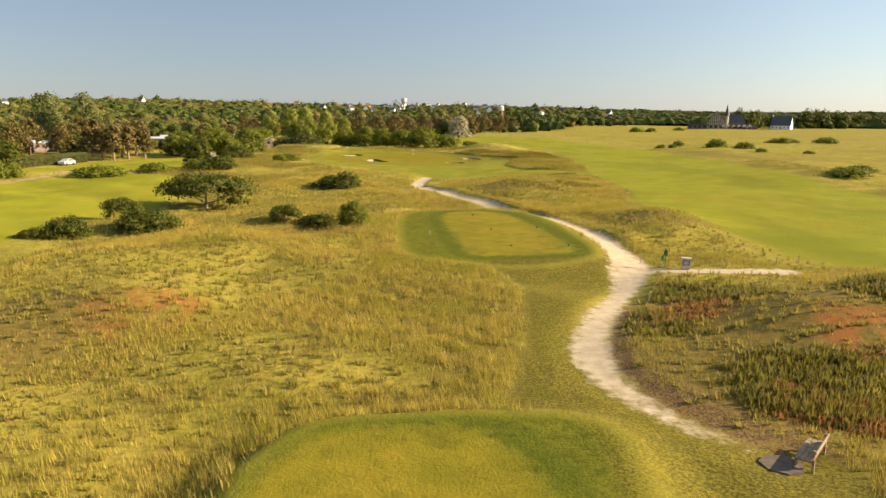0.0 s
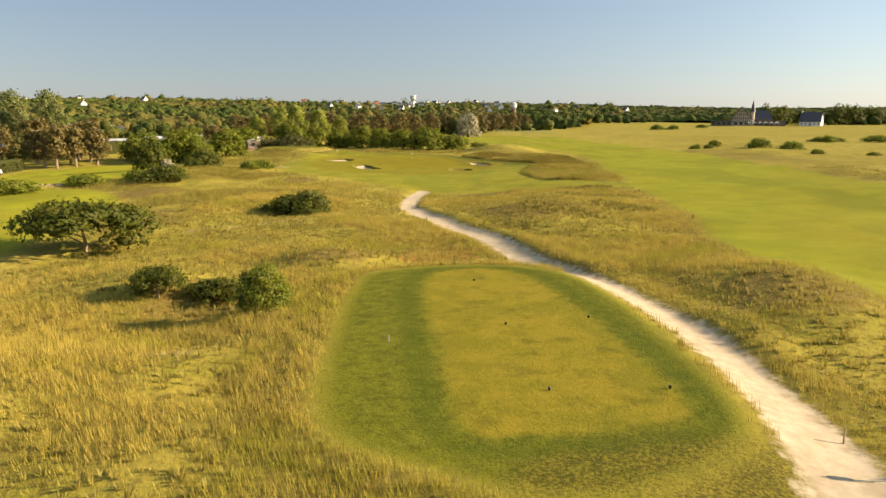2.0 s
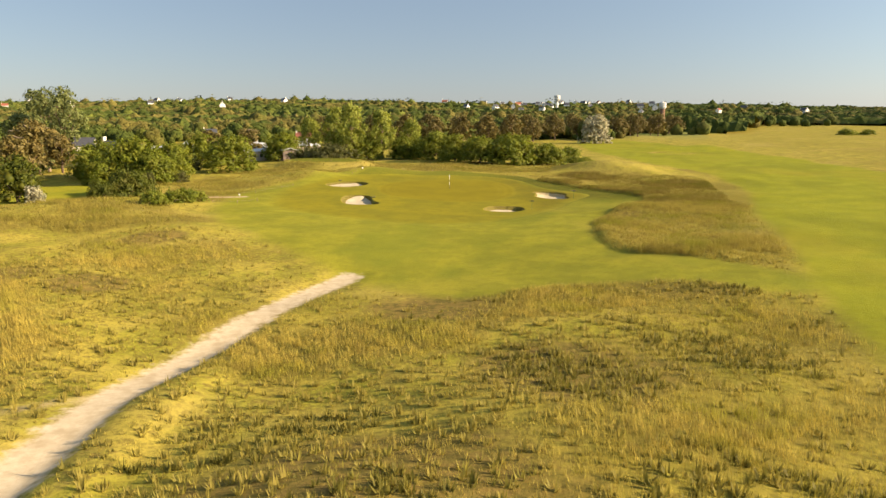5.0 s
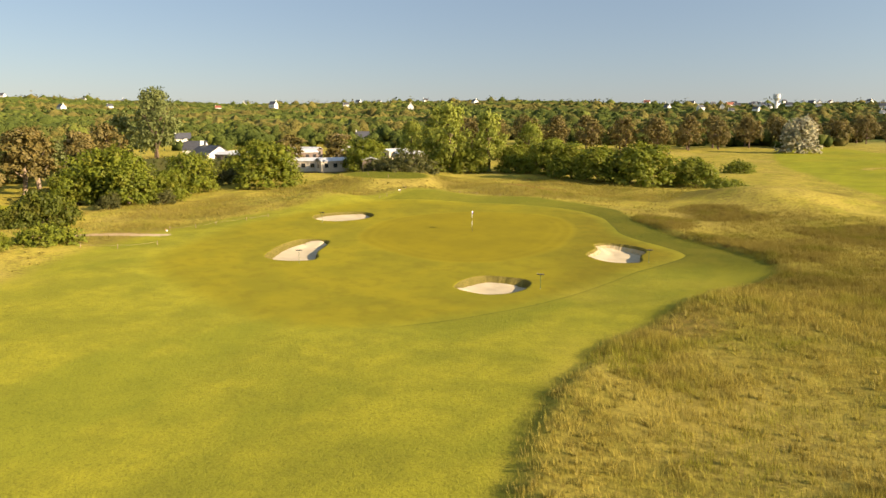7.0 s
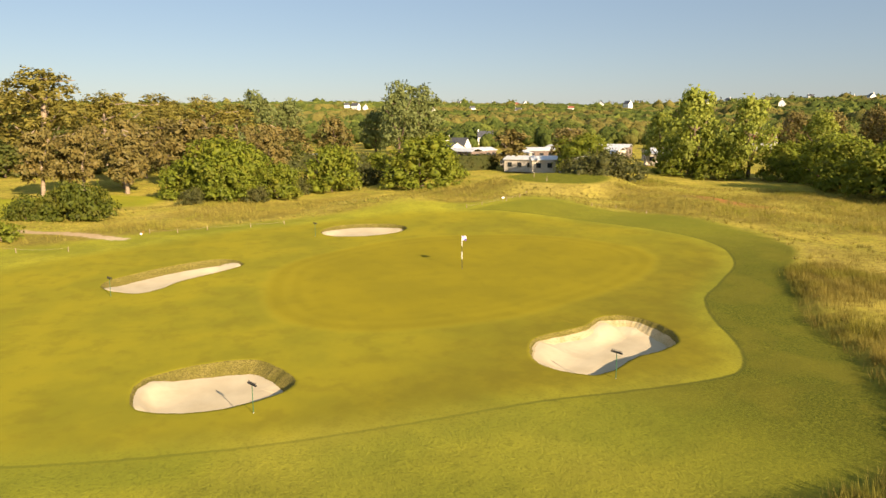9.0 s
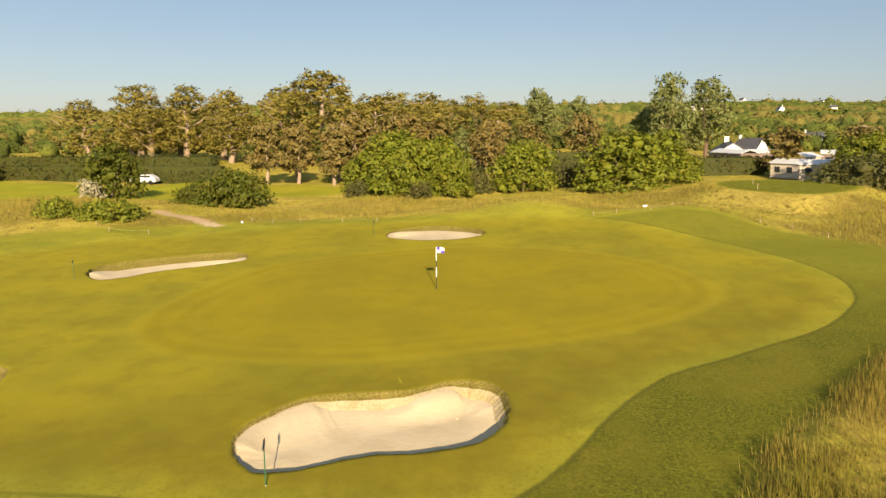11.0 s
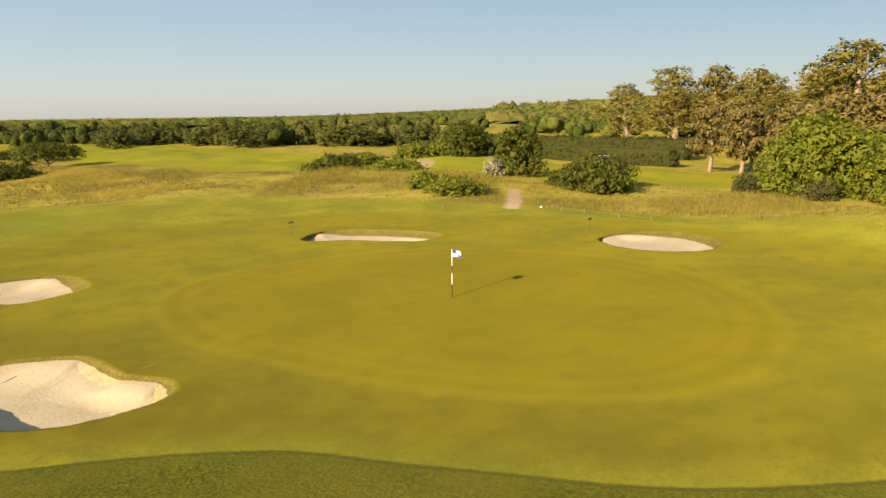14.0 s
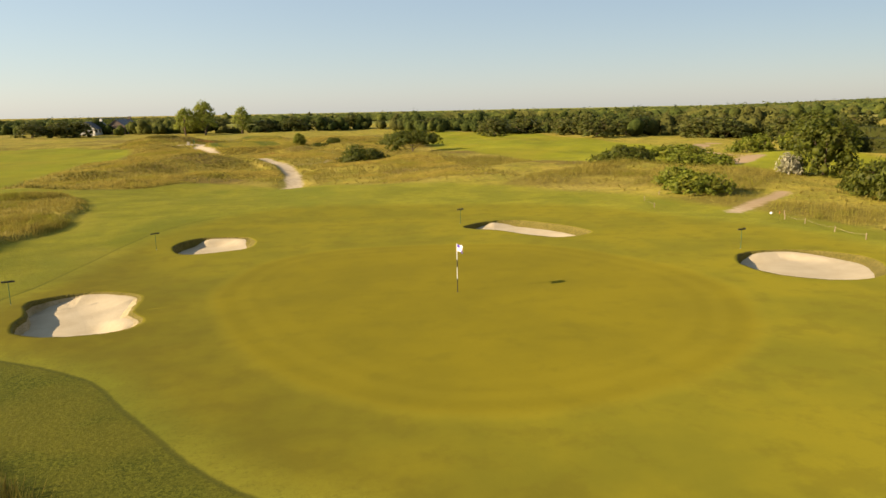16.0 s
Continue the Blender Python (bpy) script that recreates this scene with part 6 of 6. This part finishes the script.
dome = tagged(new("ground_marker"), "white dome marker with an orange peg by the sandy gap", "marker")
bm = bmesh.new()
bmesh.ops.create_uvsphere(bm, u_segments=16, v_segments=10, radius=0.11, matrix=Matrix.Translation((0, 0, 0.05)))
part("dome", bm, WHITE, dome)
bm = bmesh.new()
rod(bm, (-0.5, 0.2, -0.1), (-0.55, 0.25, 0.2), 0.022, 0.022, 8)
part("peg", bm, ORANGE, dome)
stand(dome, -39.7, 183.1, 0)


def rope_fence(points, label):
    """Short stakes with a slack rope from stake to stake."""
    ob = tagged(new("rope_fence"), label, "rope fence")
    pts = [Vector((x, y, float(height(x, y)))) for x, y in points]
    for p in pts:
        bm = bmesh.new()
        rod(bm, p + Vector((0, 0, -0.15)), p + Vector((0, 0, 0.38)), 0.03, 0.026, 7)
        part("stake", bm, WOOD, ob)
    for a, b in zip(pts, pts[1:]):
        bm = bmesh.new()
        last = a + Vector((0, 0, 0.3))
        for i in range(1, 7):
            u = i / 6
            p = a.lerp(b, u)
            p.z = max(p.z + 0.3 - 0.4 * u * (1 - u), float(height(p.x, p.y)) + 0.05)
            rod(bm, last, p, 0.006, 0.006, 5)
            last = p
        part("rope", bm, ROPE, ob)
    return ob


rope_fence([(-33.4, 213.2), (-33.6, 215.2), (-33.2, 218), (-33.6, 220), (-35.5, 222.3)], "low stakes and rope along the edge of the tall grass")
rope_fence([(-27, 224.2), (-25, 225.6), (-21.5, 226.2)], "short stakes and rope before the dune grass")
rope_fence([(-40.2, 183.9), (-38.6, 186), (-38.2, 188.5), (-37.3, 192.2), (-36.8, 195.2)], "line of low stakes and rope beside the sandy gap")
rope_fence([(-33.5, 177), (-34.5, 173.5), (-37, 171.5), (-40, 172.5)], "low stakes and rope round a shrub patch")
rope_fence([(10.2, 29), (11.8, 34), (13.7, 38.2), (16.5, 39.3), (20.5, 40.4)], "low stakes and rope along the path bend")
sign = tagged(new("small_sign"), "small white sign board on a short stake", "sign")
bm = bmesh.new()
rod(bm, (0, 0, -0.15), (0, 0, 0.4), 0.02, 0.02, 7)
part("stake", bm, WOOD, sign)
bm = bmesh.new()
box(bm, -0.16, -0.015, 0.36, 0.16, 0.015, 0.5)
part("board", bm, WHITE, sign)
stand(sign, -33, 217.4, 80)
stake = tagged(new("marker_stake"), "thin wooden marker stake beside the path", "stake", "stakes by the path")
bm = bmesh.new()
rod(bm, (0, 0, -0.15), (0, 0, 0.6), 0.035, 0.03, 7)
part("stake", bm, WOOD, stake)
stand(stake, 14.1, 45.2, 0)
for x, y in ((24.5, 45.6), (26.8, 47), (-46, 233.5), (-52, 236)):
    copy_thing(stake, pose(x, y, float(height(x, y))))


def parked_car():
    ob = tagged(new("car"), "small white car parked before the hedge", "car")
    bm = bmesh.new()
    prof = [(-2.0, 0.35), (-2.05, 0.8), (-1.9, 0.95), (-1.1, 1.02), (-0.5, 1.45), (1.1, 1.48), (1.8, 1.0), (2.0, 0.85), (2.02, 0.35)]
    rows = [[bm.verts.new((x, y * (0.82 if z > 1.1 else 1.0), z)) for x, z in prof] for y in (-0.85, 0.85)]
    bm.faces.new(rows[0])
    bm.faces.new(rows[1][::-1])
    for i in range(len(prof)):
        j = (i + 1) % len(prof)
        bm.faces.new((rows[0][i], rows[0][j], rows[1][j], rows[1][i]))
    bmesh.ops.recalc_face_normals(bm, faces=bm.faces)
    bmesh.ops.bevel(bm, geom=bm.edges[:], offset=0.06, segments=2, affect="EDGES")
    part("body", bm, METAL, ob)
    for side in (-1, 1):
        bm = bmesh.new()
        box(bm, -0.75, side * 0.79 - 0.02, 1.05, 1.2, side * 0.79 + 0.02, 1.36)
        part("window", bm, GLASS, ob)
        for x in (-1.25, 1.25):
            bm = bmesh.new()
            rod(bm, (x, side * 0.72, 0.32), (x, side * 0.9, 0.32), 0.32, 0.32, 16)
            part("wheel", bm, RUBBER, ob)
    return ob


stand(parked_car(), -89.2, 158, 83)
